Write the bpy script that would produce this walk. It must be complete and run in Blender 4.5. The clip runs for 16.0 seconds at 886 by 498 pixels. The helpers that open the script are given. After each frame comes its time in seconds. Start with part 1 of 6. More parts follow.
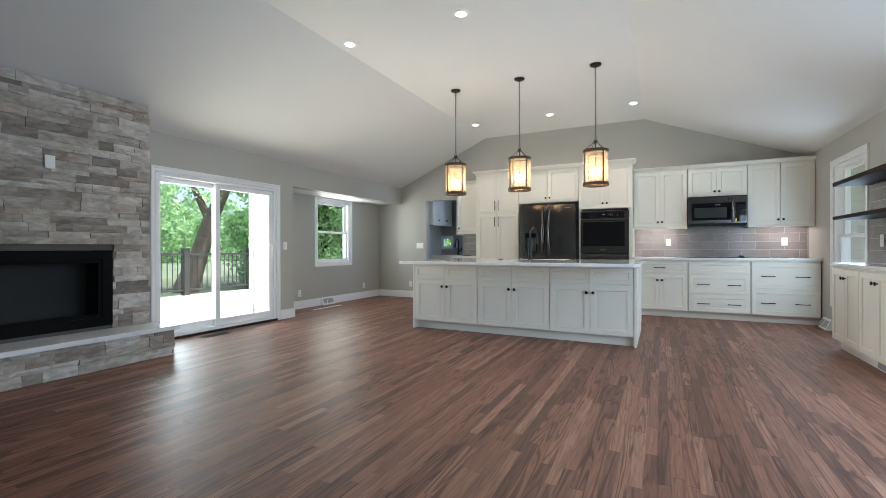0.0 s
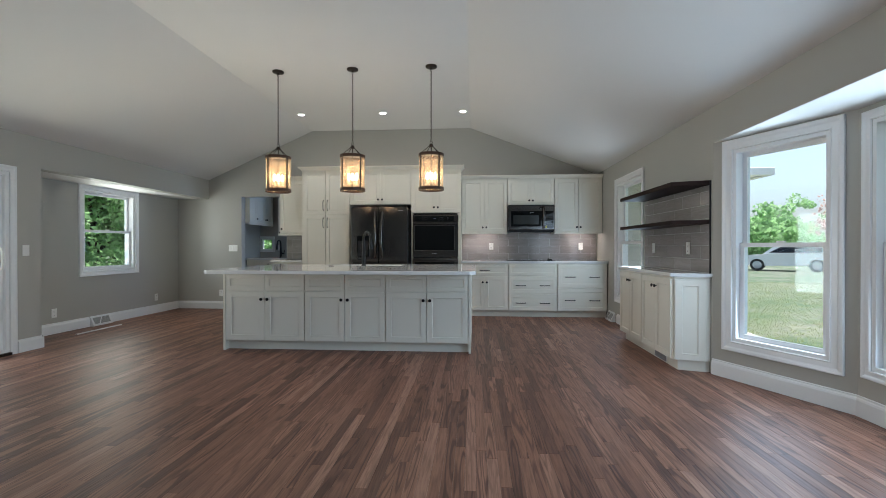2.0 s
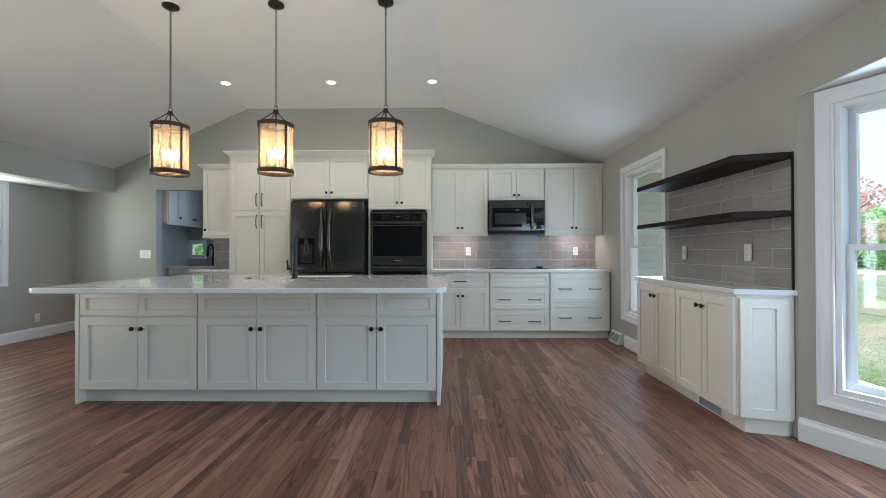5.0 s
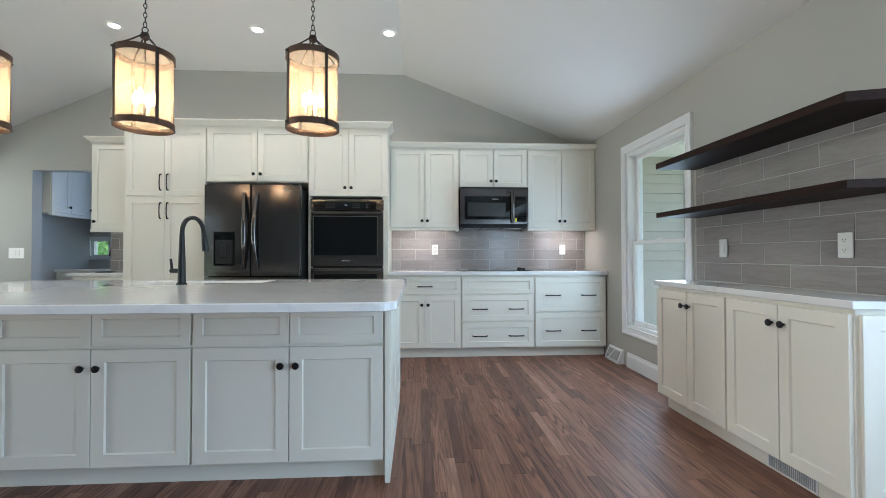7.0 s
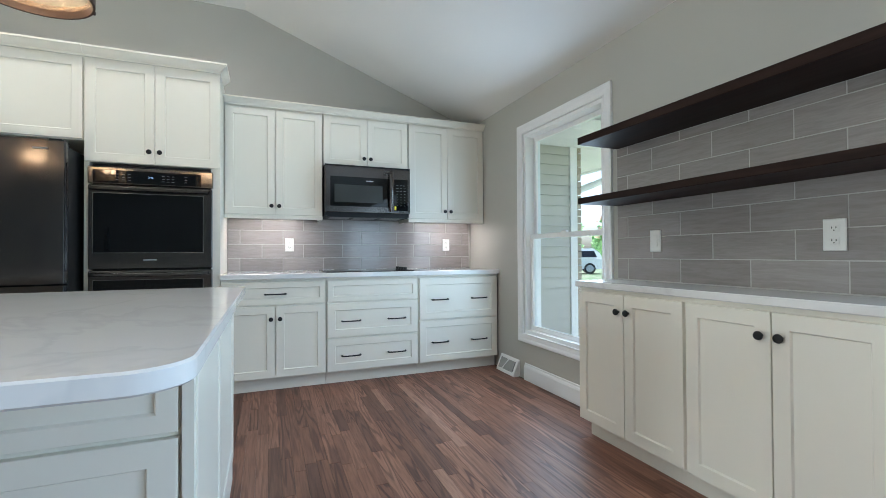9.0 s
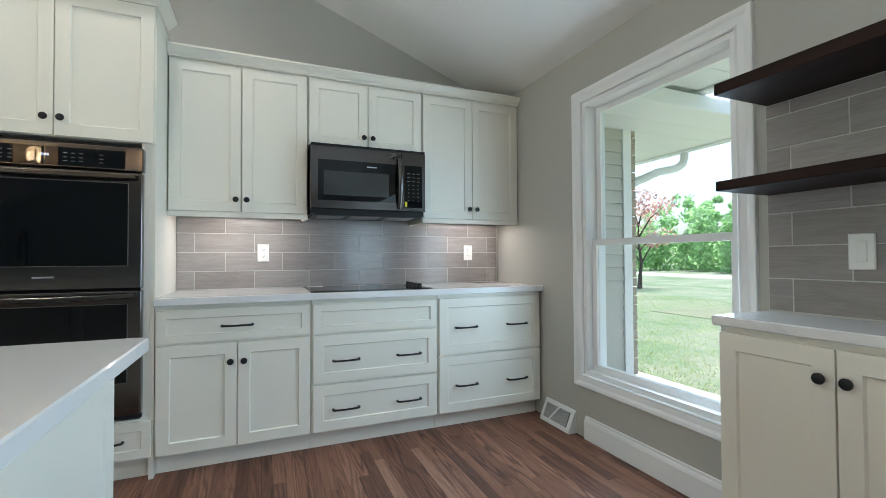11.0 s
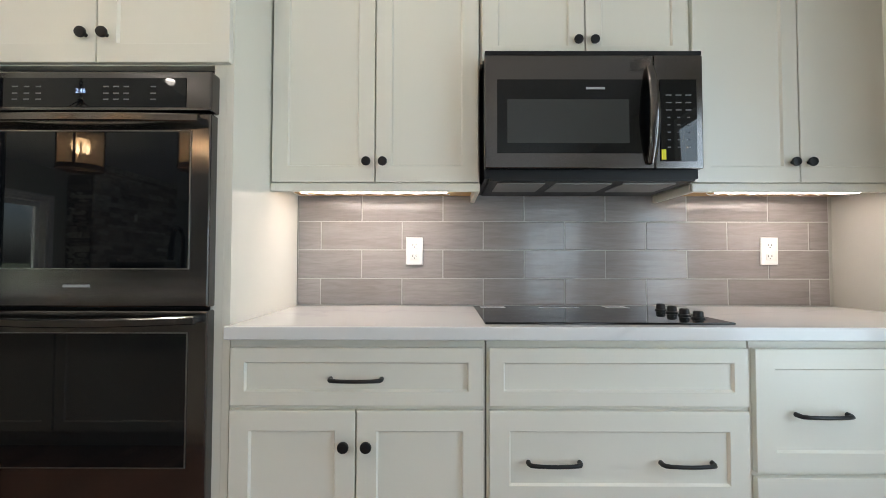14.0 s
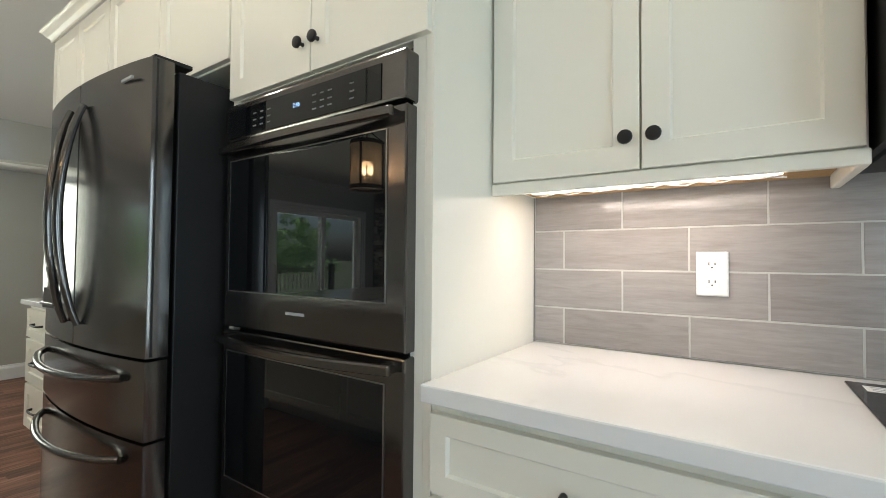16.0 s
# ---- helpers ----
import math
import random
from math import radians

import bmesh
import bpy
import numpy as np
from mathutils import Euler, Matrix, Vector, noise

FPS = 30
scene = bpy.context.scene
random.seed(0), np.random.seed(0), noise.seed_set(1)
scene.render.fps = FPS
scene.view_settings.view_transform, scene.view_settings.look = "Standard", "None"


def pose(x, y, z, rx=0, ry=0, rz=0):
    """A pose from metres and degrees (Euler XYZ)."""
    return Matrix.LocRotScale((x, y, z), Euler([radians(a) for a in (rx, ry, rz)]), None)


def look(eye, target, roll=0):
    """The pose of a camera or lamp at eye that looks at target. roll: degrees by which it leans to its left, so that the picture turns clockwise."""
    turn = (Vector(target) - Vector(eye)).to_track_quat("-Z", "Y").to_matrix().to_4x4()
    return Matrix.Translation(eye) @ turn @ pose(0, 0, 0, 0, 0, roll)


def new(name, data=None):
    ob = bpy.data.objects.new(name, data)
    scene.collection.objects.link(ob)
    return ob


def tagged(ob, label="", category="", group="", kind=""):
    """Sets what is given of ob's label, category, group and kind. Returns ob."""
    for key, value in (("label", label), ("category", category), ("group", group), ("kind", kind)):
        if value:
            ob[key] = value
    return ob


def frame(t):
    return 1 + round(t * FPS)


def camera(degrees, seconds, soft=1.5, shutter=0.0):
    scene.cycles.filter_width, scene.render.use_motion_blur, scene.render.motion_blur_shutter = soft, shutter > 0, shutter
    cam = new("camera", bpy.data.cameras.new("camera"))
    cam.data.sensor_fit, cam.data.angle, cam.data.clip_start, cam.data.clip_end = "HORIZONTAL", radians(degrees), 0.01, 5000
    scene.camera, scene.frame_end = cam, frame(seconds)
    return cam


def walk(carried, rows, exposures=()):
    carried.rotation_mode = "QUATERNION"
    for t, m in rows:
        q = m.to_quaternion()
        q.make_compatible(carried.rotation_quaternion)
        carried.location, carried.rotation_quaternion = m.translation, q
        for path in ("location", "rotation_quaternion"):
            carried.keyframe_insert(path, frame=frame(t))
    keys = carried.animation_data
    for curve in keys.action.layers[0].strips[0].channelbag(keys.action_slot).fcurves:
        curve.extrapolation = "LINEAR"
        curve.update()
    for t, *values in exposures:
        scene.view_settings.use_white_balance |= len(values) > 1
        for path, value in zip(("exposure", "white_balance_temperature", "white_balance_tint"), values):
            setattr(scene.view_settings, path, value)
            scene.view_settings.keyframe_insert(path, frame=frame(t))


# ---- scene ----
cam = camera(90.9, 16.0, 0.8)
PATH = [
    (0, (0.102, 0.036, 1.057), (-0.793, 1.825, 1.054), -0.1),
    (0.5, (0.050, 0.113, 1.062), (-0.618, 1.998, 1.056), -0),
    (1, (0.000, 0.189, 1.079), (-0.452, 2.137, 1.074), 0),
    (1.5, (-0.042, 0.294, 1.121), (-0.323, 2.274, 1.113), 0),
    (2, (-0.101, 0.427, 1.140), (-0.241, 2.422, 1.130), 0),
    (2.5, (-0.108, 0.610, 1.137), (-0.166, 2.610, 1.129), -0),
    (3, (-0.103, 0.805, 1.142), (-0.120, 2.805, 1.135), -0),
    (3.5, (-0.100, 1.024, 1.134), (-0.104, 3.024, 1.133), -0.1),
    (6, (-0.017, 2.436, 1.121), (-0.061, 4.435, 1.145), -0.1),
    (6.5, (0.000, 2.719, 1.103), (0.010, 4.719, 1.129), -0.1),
    (7, (0.002, 2.969, 1.080), (0.119, 4.966, 1.110), -0.1),
    (7.5, (-0.018, 3.214, 1.062), (0.263, 5.194, 1.092), -0.2),
    (8, (-0.007, 3.455, 1.054), (0.442, 5.404, 1.081), -0.3),
    (8.5, (-0.018, 3.696, 1.055), (0.598, 5.598, 1.082), -0.2),
    (9, (0.026, 3.935, 1.060), (0.771, 5.791, 1.082), -0.3),
    (11.5, (0.228, 5.189, 1.116), (0.995, 7.036, 1.160), -0.3),
    (12, (0.258, 5.423, 1.112), (0.923, 7.309, 1.162), -0.2),
    (12.5, (0.295, 5.655, 1.110), (0.835, 7.580, 1.160), -0.1),
    (13, (0.320, 5.864, 1.088), (0.706, 7.825, 1.145), -0.1),
    (13.5, (0.323, 6.064, 1.079), (0.539, 8.051, 1.150), -0.2),
    (14, (0.339, 6.253, 1.098), (0.333, 8.252, 1.161), 0.1),
    (14.5, (0.341, 6.428, 1.130), (0.098, 8.412, 1.184), 0.1),
    (15, (0.325, 6.565, 1.154), (-0.202, 8.493, 1.213), 0.2),
    (15.5, (0.298, 6.675, 1.180), (-0.518, 8.499, 1.241), 0.4),
    (16, (0.268, 6.766, 1.178), (-0.853, 8.421, 1.232), 0.5),
]
walk(cam, [(t, look(eye, target, roll)) for t, eye, target, roll in PATH], [(0.0, 2.24, 6500, 12), (1.0, 1.92, 6450, 10), (2.5, 1.62, 6450, 11), (3.5, 1.68, 6450, 11), (6.0, 2.14, 6300, 10), (8.5, 2.36, 6100, 8), (11.5, 2.12, 6450, 6), (13.0, 2.13, 7000, 13), (16.0, 2.38, 7000, 8)])

# ---- light ----
SUN_EL, SUN_AZ = 72.0, 75.0          # degrees above the horizon; compass turn of the sun from +y towards +x
world = bpy.data.worlds.new("sky")
scene.world = world
world.use_nodes = True
wn = world.node_tree
sky = wn.nodes.new("ShaderNodeTexSky")
sky.sky_type = 'NISHITA'
sky.sun_disc = False
sky.air_density, sky.dust_density = 0.8, 4.0
sky.sun_elevation = radians(SUN_EL)
sky.sun_rotation = radians(SUN_AZ)
wn.links.new(sky.outputs[0], wn.nodes["Background"].inputs[0])
wn.nodes["Background"].inputs[1].default_value = 0.10


def lamp(name, kind, energy, m, color=(1, 1, 1), **more):
    data = bpy.data.lights.new(name, kind)
    data.energy, data.color = energy, color
    for key, value in more.items():
        if key == "size":
            data.shape, data.size, data.size_y = 'RECTANGLE', value[0], value[1]
        elif key == "disk":
            data.shape, data.size = 'DISK', value
        elif key == "radius":
            data.shadow_soft_size = value
        elif key == "angle":
            data.angle = radians(value)
        elif key == "spot":
            data.spot_size, data.spot_blend = radians(value), 0.7
    ob = new(name, data)
    ob.matrix_world = m
    return ob


sun_way = Vector((math.sin(radians(SUN_AZ)) * math.cos(radians(SUN_EL)), math.cos(radians(SUN_AZ)) * math.cos(radians(SUN_EL)), math.sin(radians(SUN_EL))))
lamp("sun", 'SUN', 2.2, look(sun_way * 30, (0, 0, 0)), (1.0, 0.95, 0.87), angle=0.5)
DAY = (0.58, 0.79, 1.0)
LEAFY = (0.92, 1.0, 0.93)
SKYLIT = (0.90, 0.97, 1.0)
DECK_FILL = (1.0, 0.97, 0.80)
# area lamps standing in for daylight, at the window openings unless noted
# added lamp two metres outside the sliding door, in place of sky light
lamp("slider_sky_fill", 'AREA', 31, look((-7.0, 4.0, 1.0), (0.0, 4.35, 1.1)), SKYLIT, size=(1.2, 1.9))
# added up-facing lamp just over the deck, imitating sun bounced off its boards
lamp("deck_bounce_fill", 'AREA', 92, look((-7.0, 2.75, -0.03), (-7.0, 2.7501, 3.0)), DECK_FILL, size=(3.2, 2.5))
lamp("nook_daylight", 'AREA', 4, look((-5.56, 6.65, 1.38), (0, 6.65, 1.2)), LEAFY, size=(0.85, 1.1))
lamp("bay_daylight", 'AREA', 5, look((2.25, 4.01, 1.16), (-1.6, 2.2, 0.9)), DAY, size=(0.68, 1.6))
lamp("front_daylight", 'AREA', 12, look((2.47, 2.58, 1.16), (-2, 2.58, 0.9)), DAY, size=(1.6, 1.6))
lamp("bay_near_daylight", 'AREA', 4.5, look((2.25, 1.15, 1.16), (-1.6, 3.0, 0.9)), DAY, size=(0.68, 1.6))
lamp("side_daylight", 'AREA', 4.5, look((2.02, 6.62, 1.24), (-2, 6.4, 1.0)), DAY, size=(0.86, 1.6))
# blue lamp added at an unseen opening to light the utility room
lamp("utility_fill", 'AREA', 5, look((-2.25, 9.40, 1.47), (-2.6, 8.0, 1.2)), (0.36, 0.58, 1.0), size=(0.8, 0.95))

# ---- helpers of the build ----
W = {}


def thing(name, origin=(0, 0, 0), label="", category="", group="", kind=""):
    """An Empty at a thing's base."""
    ob = new(name)
    ob.location = origin
    W[ob] = Vector(origin)
    return tagged(ob, label, category, group, kind)


def mesh_of(name, bm, material, smooth=0):
    bmesh.ops.recalc_face_normals(bm, faces=bm.faces)
    data = bpy.data.meshes.new(name)
    if smooth:
        for f in bm.faces:
            f.smooth = True
    bm.to_mesh(data)
    bm.free()
    if smooth:
        data.set_sharp_from_angle(angle=radians(smooth))
    for m in material if isinstance(material, (list, tuple)) else [material]:
        data.materials.append(m)
    return data


def part(name, bm, material, parent=None, label="", smooth=0):
    """One mesh object, given in world metres, under a thing or a part."""
    base = W.get(parent, Vector())
    bmesh.ops.translate(bm, vec=-base, verts=bm.verts)
    ob = new(name, mesh_of(name, bm, material, smooth))
    if parent:
        ob.parent = parent
    W[ob] = base
    return tagged(ob, label)


def solo(name, bm, material, label="", category="", kind="", smooth=0, group=""):
    """A top-level thing that is one mesh, with its origin at its base."""
    xs = [v.co for v in bm.verts]
    base = Vector((sum(c.x for c in xs) / len(xs), sum(c.y for c in xs) / len(xs), min(c.z for c in xs)))
    bmesh.ops.translate(bm, vec=-base, verts=bm.verts)
    ob = new(name, mesh_of(name, bm, material, smooth))
    ob.location = base
    W[ob] = base
    return tagged(ob, label, category, group, kind)


def box(bm, x0, x1, y0, y1, z0, z1, bevel=0.0, m=None, mat=0):
    x0, x1 = min(x0, x1), max(x0, x1)
    y0, y1 = min(y0, y1), max(y0, y1)
    z0, z1 = min(z0, z1), max(z0, z1)
    vs = [bm.verts.new((x, y, z)) for z in (z0, z1) for x, y in ((x0, y0), (x1, y0), (x1, y1), (x0, y1))]
    fs = [bm.faces.new([vs[i] for i in q]) for q in ((3, 2, 1, 0), (4, 5, 6, 7), (0, 1, 5, 4), (1, 2, 6, 5), (2, 3, 7, 6), (3, 0, 4, 7))]
    for f in fs:
        f.material_index = mat
    if bevel:
        out = bmesh.ops.bevel(bm, geom=list({e for f in fs for e in f.edges}), offset=bevel, segments=2, affect='EDGES', profile=0.5)
        vs = list({v for f in out["faces"] for v in f.verts} | {v for v in vs if v.is_valid})
    if m is not None:
        bmesh.ops.transform(bm, matrix=m, verts=vs)
    return bm


def bx(x0, x1, y0, y1, z0, z1, bevel=0.0, m=None):
    return box(bmesh.new(), x0, x1, y0, y1, z0, z1, bevel, m)


def loft(bm, rings, cap0=True, cap1=True, closed=True):
    """Faces between rings of points with equal counts."""
    vv = [[bm.verts.new(p) for p in ring] for ring in rings]
    n = len(vv[0])
    for a, b in zip(vv, vv[1:]):
        for i in range(n if closed else n - 1):
            bm.faces.new((a[i], a[(i + 1) % n], b[(i + 1) % n], b[i]))
    if cap0:
        bm.faces.new(vv[0][::-1])
    if cap1:
        bm.faces.new(vv[-1])
    return bm


def plate(bm, m, w, h, rings):
    """A slab w by h in m's x and z, its face towards -y: rings of (inset, depth)."""
    pts = []
    for inset, d in rings:
        pts.append([m @ Vector((x, -d, z)) for x, z in ((inset, inset), (w - inset, inset), (w - inset, h - inset), (inset, h - inset))])
    return loft(bm, pts)


def shaker(m, w, h, rail=0.058, th=0.02):
    if h < 0.2:
        rail = min(rail, 0.042)
    return plate(bmesh.new(), m, w, h, ((0, 0), (0, th - 0.0015), (0.0015, th), (rail, th), (rail + 0.005, th - 0.009)))


def lathe(bm, profile, m=None, seg=20, cap=True):
    m = m or Matrix()
    return loft(bm, [[m @ Vector((r * math.cos(2 * math.pi * i / seg), r * math.sin(2 * math.pi * i / seg), z)) for i in range(seg)] for r, z in profile], cap, cap)


def sweep(bm, pts, r, seg=10, flat=1.0, cap=True):
    """A tube through points; r may be a list; flat squeezes the section."""
    pts = [Vector(p) for p in pts]
    rr = r if isinstance(r, (list, tuple)) else [r] * len(pts)
    rings, side = [], None
    for i, p in enumerate(pts):
        d = (pts[min(i + 1, len(pts) - 1)] - pts[max(i - 1, 0)]).normalized()
        if side is None:
            side = d.cross(Vector((0, 0, 1)) if abs(d.z) < 0.9 else Vector((1, 0, 0))).normalized()
        side = (side - d * side.dot(d)).normalized()
        up = side.cross(d)
        rings.append([p + rr[i] * (math.cos(2 * math.pi * k / seg) * side + flat * math.sin(2 * math.pi * k / seg) * up) for k in range(seg)])
    return loft(bm, rings, cap, cap)


def arc(c, r, a0, a1, n, u=(1, 0, 0), v=(0, 0, 1)):
    c, u, v = Vector(c), Vector(u), Vector(v)
    return [c + r * (math.cos(radians(a0 + (a1 - a0) * i / n)) * u + math.sin(radians(a0 + (a1 - a0) * i / n)) * v) for i in range(n + 1)]


def extrude_poly(bm, pts, z0, z1, bevel=0.0):
    """A prism over a plan outline."""
    return loft(bm, [[(x, y, z0) for x, y in pts], [(x, y, z1) for x, y in pts]])


def front(x, y, z, turn=0.0):
    """Frame for plates and fittings: x along the face, y into it, z up; turn 0 faces -y."""
    return pose(x, y, z, 0, 0, turn)


# ---- materials ----
def material(name, color, rough=0.5, metal=0.0, vary=0.08, scale=6.0, fine=0.0, fine_scale=120.0, bump=0.0, bump_scale=60.0, spec=0.5, coat=0.0, stretch=(1, 1, 1)):
    mt = bpy.data.materials.new(name)
    mt.use_nodes = True
    nt = mt.node_tree
    b = nt.nodes["Principled BSDF"]
    b.inputs["Roughness"].default_value = rough
    b.inputs["Metallic"].default_value = metal
    b.inputs["Specular IOR Level"].default_value = spec
    b.inputs["Coat Weight"].default_value = coat
    b.inputs["Coat Roughness"].default_value = 0.08
    geo = nt.nodes.new("ShaderNodeNewGeometry")
    mp = nt.nodes.new("ShaderNodeMapping")
    mp.inputs["Scale"].default_value = stretch
    nt.links.new(geo.outputs["Position"], mp.inputs["Vector"])
    n1 = nt.nodes.new("ShaderNodeTexNoise")
    n1.inputs["Scale"].default_value, n1.inputs["Detail"].default_value = scale, 4
    n2 = nt.nodes.new("ShaderNodeTexNoise")
    n2.inputs["Scale"].default_value, n2.inputs["Detail"].default_value = fine_scale, 3
    for n in (n1, n2):
        nt.links.new(mp.outputs[0], n.inputs["Vector"])
    mix = nt.nodes.new("ShaderNodeMix")
    mix.data_type = 'RGBA'
    lo = tuple(max(0, c * (1 - vary)) for c in color)
    hi = tuple(min(1, c * (1 + vary)) for c in color)
    mix.inputs["A"].default_value, mix.inputs["B"].default_value = (*lo, 1), (*hi, 1)
    nt.links.new(n1.outputs["Fac"], mix.inputs["Factor"])
    out = mix.outputs["Result"]
    if fine:
        m2 = nt.nodes.new("ShaderNodeMix")
        m2.data_type, m2.blend_type = 'RGBA', 'MULTIPLY'
        m2.inputs["Factor"].default_value = fine
        ramp = nt.nodes.new("ShaderNodeValToRGB")
        ramp.color_ramp.elements[0].position, ramp.color_ramp.elements[1].position = 0.3, 0.6
        nt.links.new(n2.outputs["Fac"], ramp.inputs[0])
        nt.links.new(out, m2.inputs["A"])
        nt.links.new(ramp.outputs[0], m2.inputs["B"])
        out = m2.outputs["Result"]
    nt.links.new(out, b.inputs["Base Color"])
    rm = nt.nodes.new("ShaderNodeMapRange")
    rm.inputs["To Min"].default_value, rm.inputs["To Max"].default_value = max(0.02, rough * 0.85), min(1, rough * 1.15)
    nt.links.new(n1.outputs["Fac"], rm.inputs["Value"])
    nt.links.new(rm.outputs[0], b.inputs["Roughness"])
    if bump:
        n3 = nt.nodes.new("ShaderNodeTexNoise")
        n3.inputs["Scale"].default_value, n3.inputs["Detail"].default_value = bump_scale, 5
        nt.links.new(mp.outputs[0], n3.inputs["Vector"])
        bp = nt.nodes.new("ShaderNodeBump")
        bp.inputs["Strength"].default_value, bp.inputs["Distance"].default_value = bump, 0.01
        nt.links.new(n3.outputs["Fac"], bp.inputs["Height"])
        nt.links.new(bp.outputs[0], b.inputs["Normal"])
    return mt


def glass(name, tint=(1, 1, 1), rough=0.0, seen=0.06):
    """Thin clear glass: mostly see-through with a gloss."""
    mt = bpy.data.materials.new(name)
    mt.use_nodes = True
    nt = mt.node_tree
    nt.nodes.remove(nt.nodes["Principled BSDF"])
    tr, gl, mix, fr, pw, sc = (nt.nodes.new("ShaderNode" + k) for k in ("BsdfTransparent", "BsdfGlossy", "MixShader", "LayerWeight", "Math", "Math"))
    tr.inputs[0].default_value = (*tint, 1)
    gl.inputs["Roughness"].default_value = rough
    fr.inputs["Blend"].default_value = 0.5
    pw.operation, sc.operation = 'POWER', 'MULTIPLY_ADD'
    pw.inputs[1].default_value, sc.inputs[1].default_value, sc.inputs[2].default_value = 4.0, 0.35, seen * 0.35
    nt.links.new(fr.outputs["Facing"], pw.inputs[0])
    nt.links.new(pw.outputs[0], sc.inputs[0])
    nt.links.new(sc.outputs[0], mix.inputs[0])
    nt.links.new(tr.outputs[0], mix.inputs[1])
    nt.links.new(gl.outputs[0], mix.inputs[2])
    nt.links.new(mix.outputs[0], nt.nodes["Material Output"].inputs[0])
    return mt


def glow(name, color, strength):
    mt = bpy.data.materials.new(name)
    mt.use_nodes = True
    b = mt.node_tree.nodes["Principled BSDF"]
    b.inputs["Base Color"].default_value = (0.8, 0.8, 0.8, 1)
    b.inputs["Emission Color"].default_value = (*color, 1)
    b.inputs["Emission Strength"].default_value = strength
    return mt


M_WALL = material("wall_paint", (0.435, 0.43, 0.395), 0.6, vary=0.03, scale=1.5, bump=0.04, bump_scale=180)
M_CEIL = material("ceiling_paint", (0.74, 0.735, 0.72), 0.75, vary=0.02, scale=1.2, bump=0.04, bump_scale=140)
M_TRIM = material("trim_paint", (0.80, 0.81, 0.82), 0.3, vary=0.02, scale=3)
M_CAB = material("cabinet_paint", (0.81, 0.785, 0.70), 0.33, vary=0.02, scale=2.5, bump=0.015, bump_scale=90)
M_PINE = material("raw_pine", (0.55, 0.33, 0.14), 0.6, vary=0.2, scale=8, fine=0.3, stretch=(1, 8, 8))
M_BLACK = material("black_hardware", (0.012, 0.012, 0.013), 0.38, metal=0.3, vary=0.15, scale=30)
M_DARK = material("dark_shadow_gap", (0.02, 0.02, 0.02), 0.8)
M_BSS = material("black_stainless", (0.15, 0.141, 0.137), 0.16, metal=0.95, vary=0.05, scale=3, fine=0.15, fine_scale=60, stretch=(1, 1, 40))
M_BSS.node_tree.nodes["Principled BSDF"].inputs["Anisotropic"].default_value = 0.75
M_BSS_SIDE = material("black_case", (0.014, 0.014, 0.015), 0.45, spec=0.25, vary=0.1, scale=20, bump=0.05, bump_scale=300)
M_BGLASS = material("black_glass", (0.005, 0.006, 0.007), 0.02, vary=0.05, spec=0.42)
M_GRAYGLASS = material("grey_screen_glass", (0.034, 0.037, 0.036), 0.14, vary=0.05, spec=0.6)
M_PLATE = material("white_plastic", (0.82, 0.82, 0.80), 0.3, vary=0.02)
M_SHELF = material("espresso_wood", (0.026, 0.013, 0.010), 0.6, spec=0.15, vary=0.25, scale=6, fine=0.4, fine_scale=40, stretch=(1, 0.08, 1))
M_BRONZE = material("bronze_metal", (0.035, 0.025, 0.02), 0.45, metal=0.6, vary=0.3, scale=25)
M_RING = material("rustic_ring", (0.06, 0.03, 0.017), 0.5, metal=0.3, vary=0.4, scale=18)
M_GLASS = glass("window_glass", (0.93, 0.985, 1.0))
M_VINYL = material("window_vinyl", (0.82, 0.83, 0.84), 0.35, vary=0.02)
M_GROUT = material("grout", (0.49, 0.48, 0.465), 0.85, vary=0.08, scale=40)
M_LINE = material("grey_marking", (0.35, 0.36, 0.38), 0.5)
M_MARK = material("dim_marking", (0.13, 0.135, 0.14), 0.6)
M_SLAT = material("grey_slat", (0.42, 0.43, 0.42), 0.45)
M_WHITE = material("white_marking", (0.8, 0.8, 0.8), 0.6)


def quartz():
    mt = material("white_quartz", (0.76, 0.76, 0.76), 0.08, vary=0.03, scale=5, spec=0.5)
    nt = mt.node_tree
    b = nt.nodes["Principled BSDF"]
    geo = nt.nodes.new("ShaderNodeNewGeometry")
    n = nt.nodes.new("ShaderNodeTexNoise")
    n.inputs["Scale"].default_value, n.inputs["Detail"].default_value, n.inputs["Distortion"].default_value = 0.8, 6, 1.4
    nt.links.new(geo.outputs["Position"], n.inputs["Vector"])
    r = nt.nodes.new("ShaderNodeValToRGB")
    r.color_ramp.elements[0].position, r.color_ramp.elements[0].color = 0.478, (0, 0, 0, 1)
    r.color_ramp.elements[1].position, r.color_ramp.elements[1].color = 0.512, (0, 0, 0, 1)
    e = r.color_ramp.elements.new(0.5)
    e.color = (0.26, 0.26, 0.26, 1)
    nt.links.new(n.outputs["Fac"], r.inputs[0])
    mix = nt.nodes.new("ShaderNodeMix")
    mix.data_type = 'RGBA'
    old = b.inputs["Base Color"].links[0].from_socket
    nt.links.new(r.outputs[0], mix.inputs["Factor"])
    nt.links.new(old, mix.inputs["A"])
    mix.inputs["B"].default_value = (0.52, 0.53, 0.55, 1)
    nt.links.new(mix.outputs["Result"], b.inputs["Base Color"])
    return mt


M_QUARTZ = quartz()


